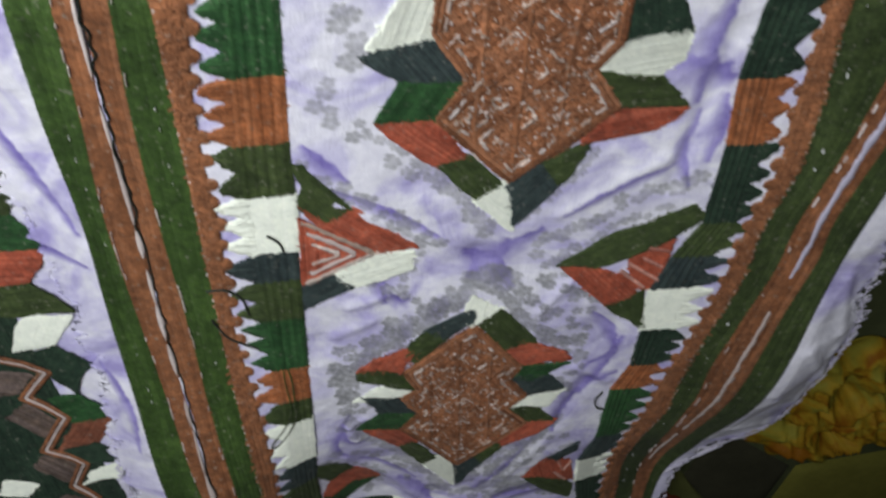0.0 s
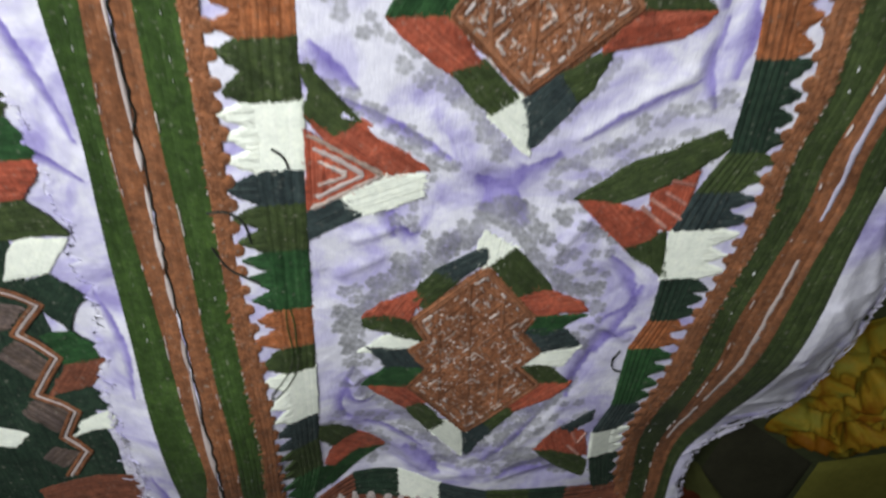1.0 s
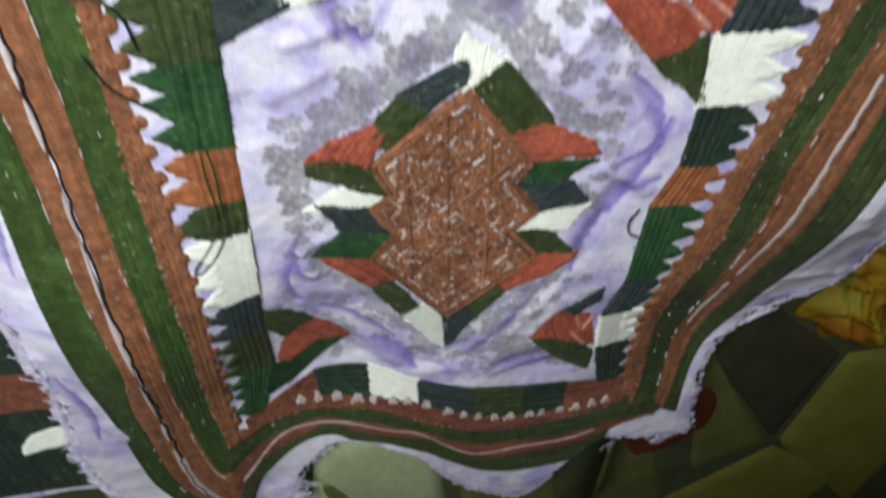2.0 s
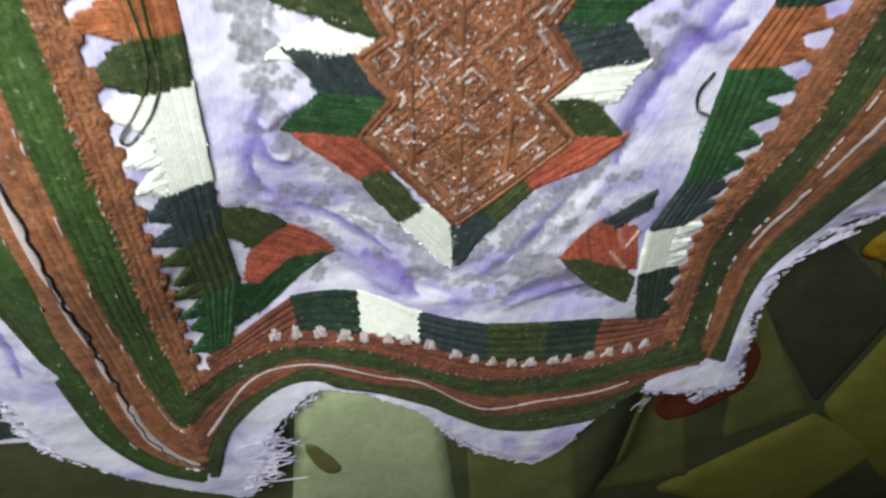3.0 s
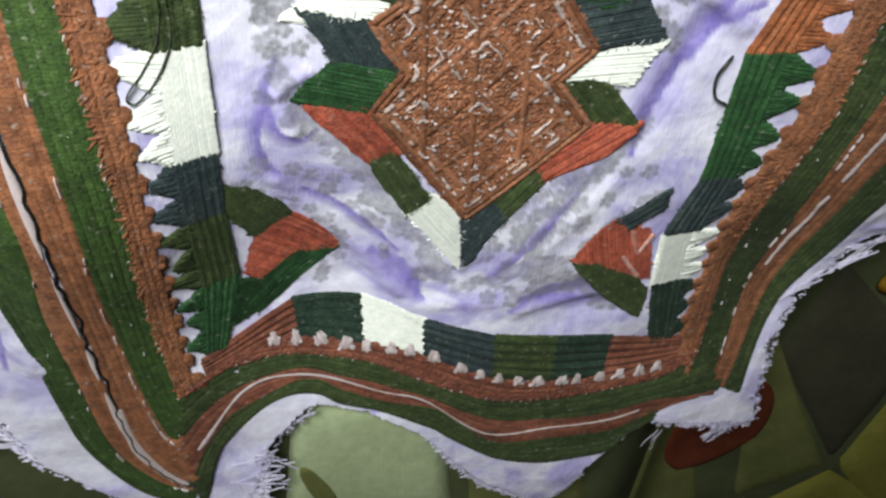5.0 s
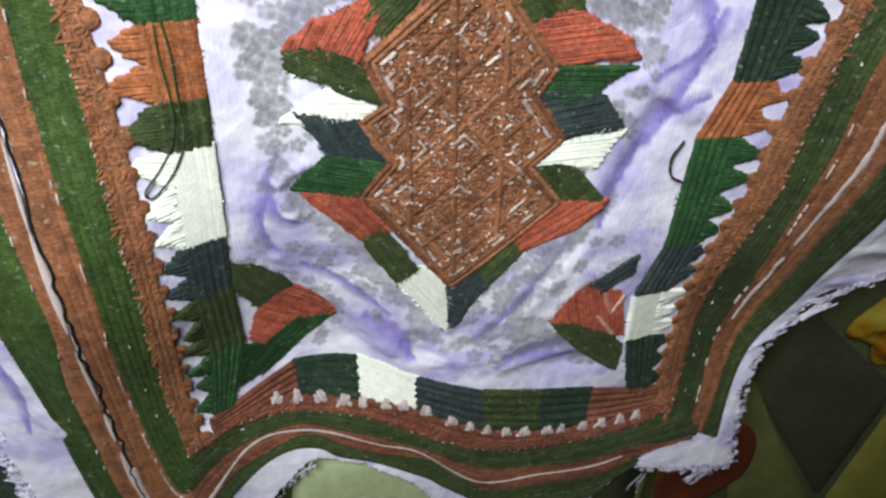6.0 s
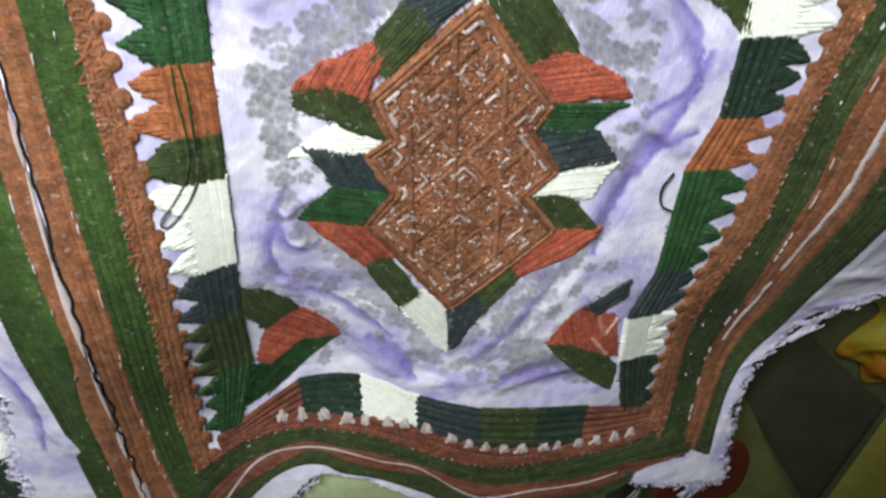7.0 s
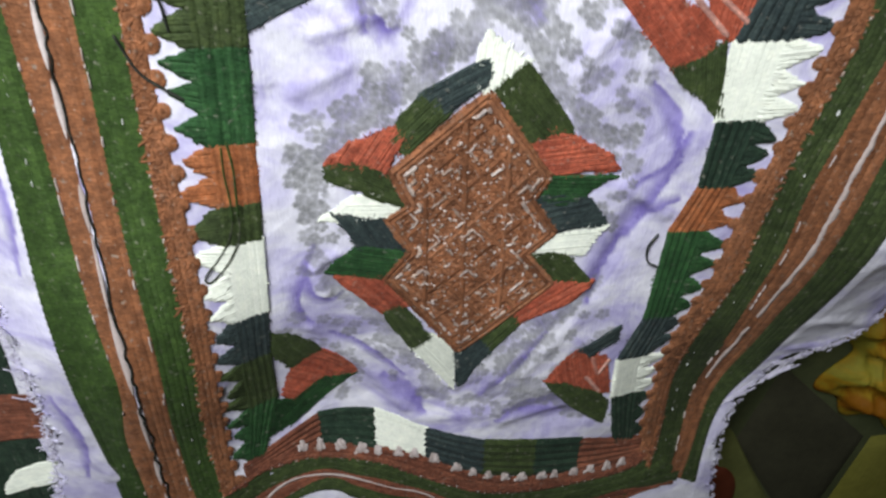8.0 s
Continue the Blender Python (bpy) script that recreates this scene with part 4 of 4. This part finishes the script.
HEM_CUTS = [(-75.5, MAROON, "maroon block"), (-51, BOTTLE, "dark green block"), (-34, WHITE, "white block"), (-17, SLATE, "slate block"),
            (2, OLIVE, "olive block"), (20, BOTTLE, "dark green block"), (36, MAROON, "maroon block"), (60, MAROON, "")]
for (x0, material, label), (x1, _, _) in zip(HEM_CUTS, HEM_CUTS[1:]):
    block("block", [at_x(HEM_TOP, x0), at_x(HEM_LOW, x0), at_x(HEM_LOW, x1), at_x(HEM_TOP, x1)], material, band_s, label, 5)
for x in np.arange(-58, 54, 6.2):
    h = Heap()
    c = at_x(HEM_LOW, x + RNG.normal(0, 0.5))
    w = RNG.uniform(1.2, 2.1)
    satin_into(h, [c + (-w, -1.2), c + (w, -1.6), c + (w * 0.5, 2.2), c + (-w * 0.3, 2.6)], RNG.uniform(50, 120), 0.8, 0.5, 0.6)
    part("pale_scallop", h, PINKISH, band_s, "pale scallop")


# ---- star motifs ----
def field(outline, parent, cell=9.2):
    """The rust field of a motif: close chain lines, a raised lattice, and pale flecks in its cells."""
    h = Heap()
    ring = np.asarray(outline, float)
    satin_into(h, outline, 90, 1.3, 0.1, 0.0, 0.2, 1.2)
    for row, y in enumerate(np.arange(ring[:, 1].min(), ring[:, 1].max(), 1.15)):
        lean = 1 if row % 2 else -1
        for x in np.arange(ring[:, 0].min(), ring[:, 0].max(), 1.0):
            q = np.array([x, y]) + RNG.normal(0, 0.16, 2)
            if in_poly(q[0], q[1], ring):
                way = np.array([lean * 0.75, 0.66]) * RNG.uniform(0.6, 1.0)
                strand(h, np.array([q - way, q, q + way]), RNG.uniform(0.7, 1.0), 0.34 * RNG.uniform(0.6, 1.3), 0.12)
    tagged(part("stitch_field", h, BROWN, parent, "close field of tiny rust stitches"), kind="stuff")
    # rows of chain stitch along the outline, and a broken pale line inside them
    turn = np.sign(np.sum(ring[:, 0] * np.roll(ring[:, 1], -1) - np.roll(ring[:, 0], -1) * ring[:, 1]))

    def inset(d):
        e = np.roll(ring, -1, 0) - ring
        n = np.stack([-e[:, 1], e[:, 0]], -1) * turn / np.linalg.norm(e, axis=1, keepdims=True)
        out = []
        for k in range(len(ring)):
            n0, n1 = n[k - 1], n[k]
            out.append(ring[k] + (n0 + n1) / max(0.35, 1 + n0 @ n1) * d)
        return np.array(out)

    rows = Heap()
    for d in (0.7, 1.9):
        q = inset(d)
        for s, t in zip(q, np.roll(q, -1, 0)):
            w = line(s, t, 0.5)
            if len(w) > 3:
                strand(rows, w + RNG.normal(0, 0.05, w.shape), 1.35, 0.45, 0.3, 1.6, link=True)
    part("outline", rows, BROWN, parent, "rust chain stitch outline")
    rim = Heap()
    q = inset(3.1)
    for s, t in zip(q, np.roll(q, -1, 0)):
        w = line(s, t, 0.5)
        for i0 in range(0, len(w) - 4, 9):
            if RNG.random() < 0.82:
                v = w[i0:i0 + RNG.integers(4, 10)]
                strand(rim, v + np.cumsum(RNG.normal(0, 0.06, v.shape), 0), RNG.uniform(0.5, 1.3), 0.3, 0.55, 2.2)
    tagged(part("rim_stitching", rim, FLECK, parent, "broken pale line inside the edge"), kind="stuff")
    p = np.asarray(outline, float)
    lo, hi = p.min(0), p.max(0)
    centre = (lo + hi) / 2
    lat, fleck = Heap(), Heap()

    def runs(origin, way, heap, width, height, lift, pitch):
        s = np.arange(-70, 70, 0.6)
        q = origin + s[:, None] * way
        ok = in_poly(q[:, 0], q[:, 1], p)
        i = 0
        while i < len(s):
            if ok[i]:
                j = i
                while j < len(s) and ok[j]:
                    j += 1
                if j - i > 6:
                    strand(heap, q[i + 1:j - 1] + np.cumsum(RNG.normal(0, 0.035, (j - i - 2, 2)), 0), width, height, lift, pitch)
                i = j
            i += 1

    # diagonal cords follow the edges of the motif, three upright cords cross them
    d1, d2 = np.array([0.60, -0.80]), np.array([0.72, 0.69])
    for way, other in ((d1, d2), (d2, d1)):
        for k in np.arange(-7, 8):
            origin = centre + other * (k + 0.5) * cell
            runs(origin, way, lat, 1.7, 0.28, 0.22, 1.6)
    for k in (-1, 0, 1):
        runs(centre + np.array([k * cell * 1.13 - 2.0, 0]), np.array([0.0, 1.0]), lat, 1.6, 0.3, 0.3, 1.6)
    part("lattice", lat, BROWN, parent, "raised rust lattice lines")
    # ground showing beside the cords: two sides of a small diamond in each cell, and crumbs of it inside
    for i in range(-8, 9):
        for j in range(-8, 9):
            c = centre + (d1 * i + d2 * j) * cell
            for f, keep in ((0.30, 0.8), (0.13, 0.55)):
                corner = c + (d1 * RNG.choice([-1, 1, 1]) + d2 * RNG.choice([-1, 1])) * cell * f
                for arm in (d1, d2):
                    toward = arm * np.sign((c - corner) @ arm)
                    tip = corner + toward * cell * f * RNG.uniform(0.8, 1.9)
                    if RNG.random() > keep or not in_poly(*(corner * 1.25 - c * 0.25), p) or not in_poly(*(tip * 1.15 - c * 0.15), p):
                        continue
                    q = line(corner, tip, 0.4)
                    strand(fleck, q + np.cumsum(RNG.normal(0, 0.1, q.shape), 0), RNG.uniform(0.5, 1.2) * np.convolve(RNG.uniform(0.1, 1.5, len(q) + 2), np.ones(3) / 3, "valid"), 0.2, 0.42)
    for k in range(int((hi - lo).prod() / 5)):
        c = RNG.uniform(lo, hi)
        if in_poly(*(centre + (c - centre) * 1.1), p) and in_poly(*c, p):
            strand(fleck, line(c, c + RNG.normal(0, 0.5, 2), 0.3), RNG.uniform(0.25, 0.7), 0.3, 0.45)
    tagged(part("pale_stitching", fleck, FLECK, parent, "pale flecks of ground between the stitches"), kind="stuff")


def motif(label):
    ob = thing("motif", "", "")
    ob.parent = panel
    ob["label"] = label
    return ob


low = motif("stepped rust star motif with coloured satin points")
field([(-2, 59), (15, 34), (11, 27), (18, 16), (11, 9), (19, -2), (-8, -29), (-29, 4), (-22, 13), (-28, 24), (-22, 28), (-26, 38)], low)
for poly, material, label in [
    ([(-21, -27), (-15, -21), (-8, -29), (-9, -40), (-9, -45)], WHITE, "white point"), ([(-29, -9), (-24, -7), (-16, -21), (-21, -27)], OLIVE, "olive point"),
    ([(-41, 6), (-29, 4), (-23, -7), (-29, -10)], RED, "red point"), ([(-40, 27), (-28, 24), (-22, 13), (-34, 16)], SLATE, "slate point"),
    ([(-34, 16), (-22, 13), (-29, 4), (-43, 8)], GREEN, "green point"), ([(-43, 26), (-35, 31), (-31, 32), (-24, 28), (-28, 25)], WHITE, "white point"),
    ([(-40, 41), (-32, 41), (-27, 37), (-23, 28), (-31, 32), (-40, 37)], OLIVE, "olive point"), ([(-40, 42), (-32, 47), (-25, 50), (-21, 47), (-27, 38), (-32, 40)], RED, "red point"),
    ([(11, 27), (15, 34), (31, 33), (25, 30), (22, 26)], GREEN, "green point"), ([(11, 27), (23, 27), (30, 18), (17, 16)], SLATE, "slate point"),
    ([(11, 9), (17, 16), (30, 17), (25, 8), (20, 8)], WHITE, "white point"), ([(11, 9), (20, 8), (29, -3), (18, -1)], OLIVE, "olive point"),
    ([(19, -2), (29, -3), (22, -11), (10, -17), (6, -11)], RED, "red point"), ([(-2, -21), (6, -11), (10, -17), (2, -28)], OLIVE, "olive point"),
    ([(-8, -29), (-2, -21), (2, -28), (-7, -44)], SLATE, "slate point"), ([(-25, 47), (-22, 53), (-16, 59), (-12, 53), (-21, 44)], OLIVE, "olive point"),
    ([(-18, 58), (-3, 66), (-3, 60), (-12, 53)], SLATE, "slate point"), ([(-4, 60), (-3, 72), (6, 65), (2, 59), (-2, 58)], WHITE, "white point"),
    ([(-0.5, 58.5), (6, 65), (17, 49), (18, 46), (8, 44)], OLIVE, "olive point"), ([(9, 43), (14, 47), (23, 42), (31, 35), (14.5, 34)], RED, "red point"),
]:
    satin("satin_point", poly, material, low, label, height=0.05 if material is WHITE else 0.11)

high = motif("large stepped rust star motif with coloured satin points")
field([(5, 118), (-15, 142), (-8, 153), (-16, 167), (-14, 190), (26, 190), (28, 160), (23, 153), (31, 141)], high)
for poly, material, label in [
    ([(-30, 162), (-16, 165), (-8, 153), (-21, 155)], SLATE, "slate point"), ([(-21, 155), (-8, 153), (-15, 142), (-28, 143)], GREEN, "green point"),
    ([(-28, 142), (-15, 142), (-6, 128), (-14, 127)], RED, "red point"), ([(-14, 127), (-6, 129), (3, 118), (-4, 114)], OLIVE, "olive point"),
    ([(-4, 113), (3, 118), (5, 116), (7, 100)], WHITE, "white point"), ([(-29, 165), (-22, 176), (-11, 180), (-16, 165)], WHITE, "white point"),
    ([(5, 117), (13, 124), (18, 116), (7, 102)], SLATE, "slate point"), ([(13, 124), (25, 131), (21, 120), (18, 116)], OLIVE, "olive point"),
    ([(23, 130), (31, 140), (47, 139), (40, 133)], RED, "red point"), ([(23, 152), (38, 149), (47, 140), (31, 141)], OLIVE, "olive point"),
    ([(24, 153), (28, 160), (42, 162), (42, 154), (37, 150)], WHITE, "white point"), ([(24, 174), (28, 160), (42, 162), (35, 174)], BOTTLE, "dark green point"),
]:
    satin("satin_point", poly, material, high, label, height=0.05 if material is WHITE else 0.11)

# ---- side triangles, each between a band and the middle ----
spur = motif("triangular spur with red chevrons beside the colour band")
for poly, material, label in [
    ([(-49, 131), (-47, 131), (-36, 114), (-42, 110), (-49, 117)], OLIVE, "olive arm"), ([(-49, 117), (-42, 110), (-36, 114), (-20, 97), (-30, 96), (-44, 108)], RED, "red arm"),
    ([(-43, 89), (-30, 96), (-21, 95), (-22, 88), (-38, 83)], WHITE, "white arm"), ([(-53, 85), (-43, 89), (-38, 83), (-53, 76)], SLATE, "slate arm")]:
    satin("satin_arm", poly, material, spur, label)
satin("satin_heart", [(-50, 112), (-31, 96), (-52, 86)], RED, spur, "red heart")
for k, material in ((0.12, FLECK), (0.42, PINKISH), (0.7, FLECK)):
    a, b, c = np.array([-50, 113]), np.array([-30, 96]), np.array([-52, 85])
    g = (a + b + c) / 3 - (3, 0)
    f = 1 - k
    top, nose, foot = g + (a - g) * f, g + (b - g) * f + (1.5 * k, 0), g + (c - g) * f
    h = Heap()
    for s0, t0 in ((top, nose), (nose, foot)):
        q = line(s0, t0, 0.4)
        strand(h, q + np.cumsum(RNG.normal(0, 0.06, q.shape), 0), 1.9 * np.convolve(RNG.uniform(0.1, 1.4, len(q) + 4), np.ones(5) / 5, "valid"), 0.2, 0.35)
    part("chevron", h, material, spur, "pale chevron")
spur = motif("triangular spur with a red heart beside the colour band")
for poly, material, label in [
    ([(22, 83), (38, 95), (57, 104), (62, 99), (52, 90), (34, 81)], OLIVE, "olive arm"), ([(23, 82), (34, 80), (46, 74), (47, 67), (39, 63)], RED, "red arm"),
    ([(39, 63), (50, 68), (54, 49), (49, 54)], OLIVE, "olive arm"), ([(44, 83), (55, 90), (54, 71), (47, 70)], RED, "red heart")]:
    satin("satin_arm", poly, material, spur, label)
for a, b in (((43, 82), (54, 73)), ((47, 84), (54, 79)), ((41, 79), (50, 70)), ((48, 88), (55, 86))):
    single("chevron", [a, b], ROSE, spur, "rose stitch", 1.5, 0.25, 0.35, 1.3)
spur = motif("small triangular spur with a red heart beside the colour band")
for poly, material, label in [
    ([(-60, -12), (-53.5, -17.5), (-48, -25.5), (-56, -31), (-60, -21)], OLIVE, "olive arm"), ([(-56, -31), (-47.5, -26.5), (-38, -36), (-39.5, -40), (-48, -40), (-57, -47), (-60, -43)], RED, "red heart"),
    ([(-63, -44.5), (-57, -47), (-48, -40), (-38.5, -40.5), (-58.5, -57), (-66, -59)], GREEN, "green arm")]:
    satin("satin_arm", poly, material, spur, label)
spur = motif("small triangular spur with a red heart beside the colour band")
for poly, material, label in [
    ([(29, -32), (40.5, -23), (40, -29), (33, -36)], SLATE, "slate arm"), ([(21, -44.5), (29, -32), (38, -36), (42, -54), (37, -51.5), (27, -46)], RED, "red heart"),
    ([(21, -46), (27, -46), (37, -53), (42, -58.5), (42, -70)], OLIVE, "olive arm")]:
    satin("satin_arm", poly, material, spur, label)
for a, b in (((34, -35), (37, -44)), ((37, -44), (40, -37)), ((33, -44), (39, -53))):
    single("chevron", [a, b], ROSE, spur, "rose stitch", 1.5, 0.25, 0.35, 1.3)


# ---- loose threads and fraying ----
def loose(name, pts, material, label, width=0.5, lift=0.9, height=0.4):
    return single(name, pts, material, panel, label, width, height, lift)


single("loose_loop", [(-63.6, 30), (-65.5, 24), (-69, 19), (-72, 15.8), (-72.8, 14.2), (-71.4, 13.2), (-68, 16), (-65, 20), (-62.8, 25), (-62.2, 32)], SHADOW_THREAD, panel, "dark loose thread loop", 0.36, 0.3, 0.6, 1.1)
loose("loose_thread", [(-59, 108), (-57, 106), (-56, 104), (-55.5, 101)], BLACK, "dark loose thread")
loose("loose_thread", [(-79, 88), (-74, 88), (-70, 84), (-69, 76)], BLACK, "dark loose thread")
loose("loose_thread", [(-80, 76), (-77, 68), (-73, 64), (-69, 61)], BLACK, "dark loose thread")
loose("loose_thread", [(45, 14), (43, 9), (44, 4), (47, 2)], BLACK, "dark loose thread", 0.5)

loose("loose_thread", [(-62.4, 30), (-62, 36), (-61.6, 43), (-62, 50)], LEAF, "loose olive thread", 0.6, 0.6)
loose("loose_thread", [(-63.8, 29), (-63.6, 36), (-63.8, 42), (-63.4, 49)], LEAF, "loose olive thread", 0.5, 0.6)


def fray(name, edge, count, reach, toward, label, thick=0.35, rise=-0.2, fall=0.25, sway=1.0, spread=0.3):
    p = smooth_path(edge, 0.4)
    h = Heap()
    for i in RNG.integers(0, len(p), count):
        c = p[i] + RNG.normal(0, 0.5, 2)
        d = np.asarray(toward, float) + RNG.normal(0, spread, 2)
        s = RNG.uniform(*reach)
        k = RNG.normal(0, spread * 0.7, 2)
        t = np.linspace(0, 1, 25)[:, None]
        curl = np.array([-d[1], d[0]]) * np.sin(t * RNG.uniform(2, 9) + RNG.random() * 6) * min(1.6, s * 0.16) * sway
        q = c + d * s * t + k * s * t * t + curl * t
        z = lambda x, y: drape(c[0], c[1]) + rise - fall * np.hypot(np.asarray(x) - c[0], np.asarray(y) - c[1])
        strand(h, q, thick * RNG.uniform(0.7, 1.4), thick, 0.0, 0.0, True, z)
    tagged(part(name, h, LILAC_LINT, panel, label), kind="stuff")


fray("fraying", EDGE_S[1:6], 120, (0.4, 2.5), (0.5, -0.5), "frayed white threads at the hem", 0.09, spread=0.6)
fray("fraying", [(-77, -142), (-70, -126), (-65, -110)], 80, (3, 9), (0.2, -0.7), "tangle of white threads on the hem", 0.10, 0.5, 0.02, 3.0, 0.5)
fray("fraying", [(-76, -146), (-70, -130), (-65, -114)], 8, (12, 26), (0.2, -0.9), "long curled white threads at the hem", 0.16, 0.3, 0.3, 1.2)
fray("fraying", EDGE_S[9:15], 700, (0.5, 4), (0.0, -1.0), "frayed fringe at the hem", 0.11)
fray("fraying", EDGE_S[18:], 150, (0.5, 4), (0.1, -1.0), "frayed fringe at the hem", 0.11)
fray("fraying", [(83, -132), (87, -132)], 40, (8, 20), (0.2, -0.95), "tassel of frayed white threads", 0.2, spread=0.1)
fray("fraying", [(60, -131), (63, -131)], 3, (16, 28), (-0.05, -1.0), "tassel of frayed white threads", 0.12, spread=0.08)
fray("fraying", EDGE_E[2:9], 320, (0.5, 4), (0.8, -0.5), "frayed edge", 0.12, 0.2, 0.3, 1.5)
fray("fraying", EDGE_E[8:12], 160, (0.5, 4), (0.2, -0.9), "frayed edge", 0.12, 0.2, 0.3, 1.5)
fray("fraying", EDGE_E[11:], 120, (0.3, 2), (0.9, -0.4), "frayed edge", 0.1)
fray("fraying", EDGE_W[2:9], 200, (0.3, 2), (-0.9, -0.3), "frayed edge", 0.13)
fray("fraying", EDGE_W[3:8], 260, (0.6, 2.6), (-0.8, -0.5), "tattered edge", 0.08, 0.1, 0.1, 2.0, 0.5)
fray("fraying", [(90, -78), (97, -70), (104, -64)], 26, (5, 16), (0.7, 0.6), "long wisps at the frayed edge", 0.14, 0.3, 0.05, 0.6, 0.2)

# ---- the neighbouring panel, which passes under the edge ----
other = thing("embroidered_panel", "second lilac panel with zigzag embroidery, partly under the first", "embroidery")


def under(x, y):
    return drape(x, y) - 1.6


h = Heap()
gx, gy = np.meshgrid(np.linspace(-230, -108, 50), np.linspace(-95, 200, 100))
h.grid(np.stack([gx, gy, under(gx, gy) - 1.0 + 0.4 * np.sin(gx * 0.2 + gy * 0.11)], -1))
part("satin_ground", h, LILAC, other, "lilac satin")


def satin_under(name, poly, material, label, drop=1.7):
    h = Heap()
    satin_into(h, poly)
    for a in h.v:
        a[:, 2] -= drop
    part(name, h, material, other, label)


satin_under("dark_field", [(-215, 150), (-150, 146), (-136, 108), (-136, 60), (-134, 24), (-128, -6), (-128, -92), (-215, -94)], BOTTLE, "dark green field", 2.3)
for poly, material, label in [
    ([(-150, 150), (-114, 139), (-113, 134), (-121, 118), (-150, 122)], OLIVE, "olive zigzag"), ([(-150, 120), (-121, 118), (-116, 106), (-129, 104), (-150, 104)], GREEN, "green zigzag"),
    ([(-150, 103), (-116, 105), (-126, 92), (-150, 88)], RED, "red zigzag"), ([(-150, 87), (-126, 92), (-117, 80), (-132, 78), (-150, 78)], OLIVE, "olive zigzag"),
    ([(-141, 63), (-132, 78), (-118, 79), (-128, 66)], WHITE, "white zigzag"), ([(-137, 61), (-128, 66), (-119, 57), (-128, 44), (-133, 50)], BOTTLE, "dark green zigzag"),
    ([(-138, 41), (-128, 44), (-119, 36), (-134, 30)], GREEN, "green zigzag"), ([(-144, 16), (-134, 30), (-120, 34), (-128, 22)], MAROON, "maroon zigzag"),
    ([(-142, 16), (-129, 22), (-120, 16), (-134, 10)], BOTTLE, "dark green zigzag"), ([(-141, -3), (-136, 5), (-121, 14), (-126, 4)], WHITE, "white zigzag"),
    ([(-164, 6), (-154, 1), (-160, -4), (-168, -1)], WHITE, "white zigzag"), ([(-160, -28), (-124, -22), (-124, -40), (-160, -44)], MAROON, "maroon zigzag"),
    ([(-146, -66), (-140, -56), (-124, -52), (-130, -62)], WHITE, "white zigzag"),
    ([(-150, 56), (-139, 52), (-146, 45), (-152, 45)], DUSK, "dusky lozenge"), ([(-153, 35), (-146, 40), (-139, 30), (-145, 24)], DUSK, "dusky lozenge"),
    ([(-153, 11), (-147, 16), (-139, 8), (-145, 0)], DUSK, "dusky lozenge"), ([(-153, -11), (-148, -7), (-141, -11), (-148, -17)], DUSK, "dusky lozenge")]:
    satin_under("satin_zigzag", poly, material, label)
for pts in ([(-150, 64), (-143, 60), (-133, 54), (-143, 43), (-134, 33), (-145, 18), (-135, 10), (-142, -2), (-137, -10), (-146, -22)],):
    for k, (dx, material, w) in enumerate(((0, BROWN, 1.3), (-1.5, PINKISH, 0.8), (-3.0, BROWN, 1.3))):
        h = Heap()
        q = np.concatenate([line(np.array(a) + (dx, 0), np.array(b) + (dx, 0), 0.6) for a, b in zip(pts, pts[1:])])
        strand(h, q, w, 0.4, -1.25, 1.6)
        part("zigzag_line", h, material, other, "zigzag chain line")
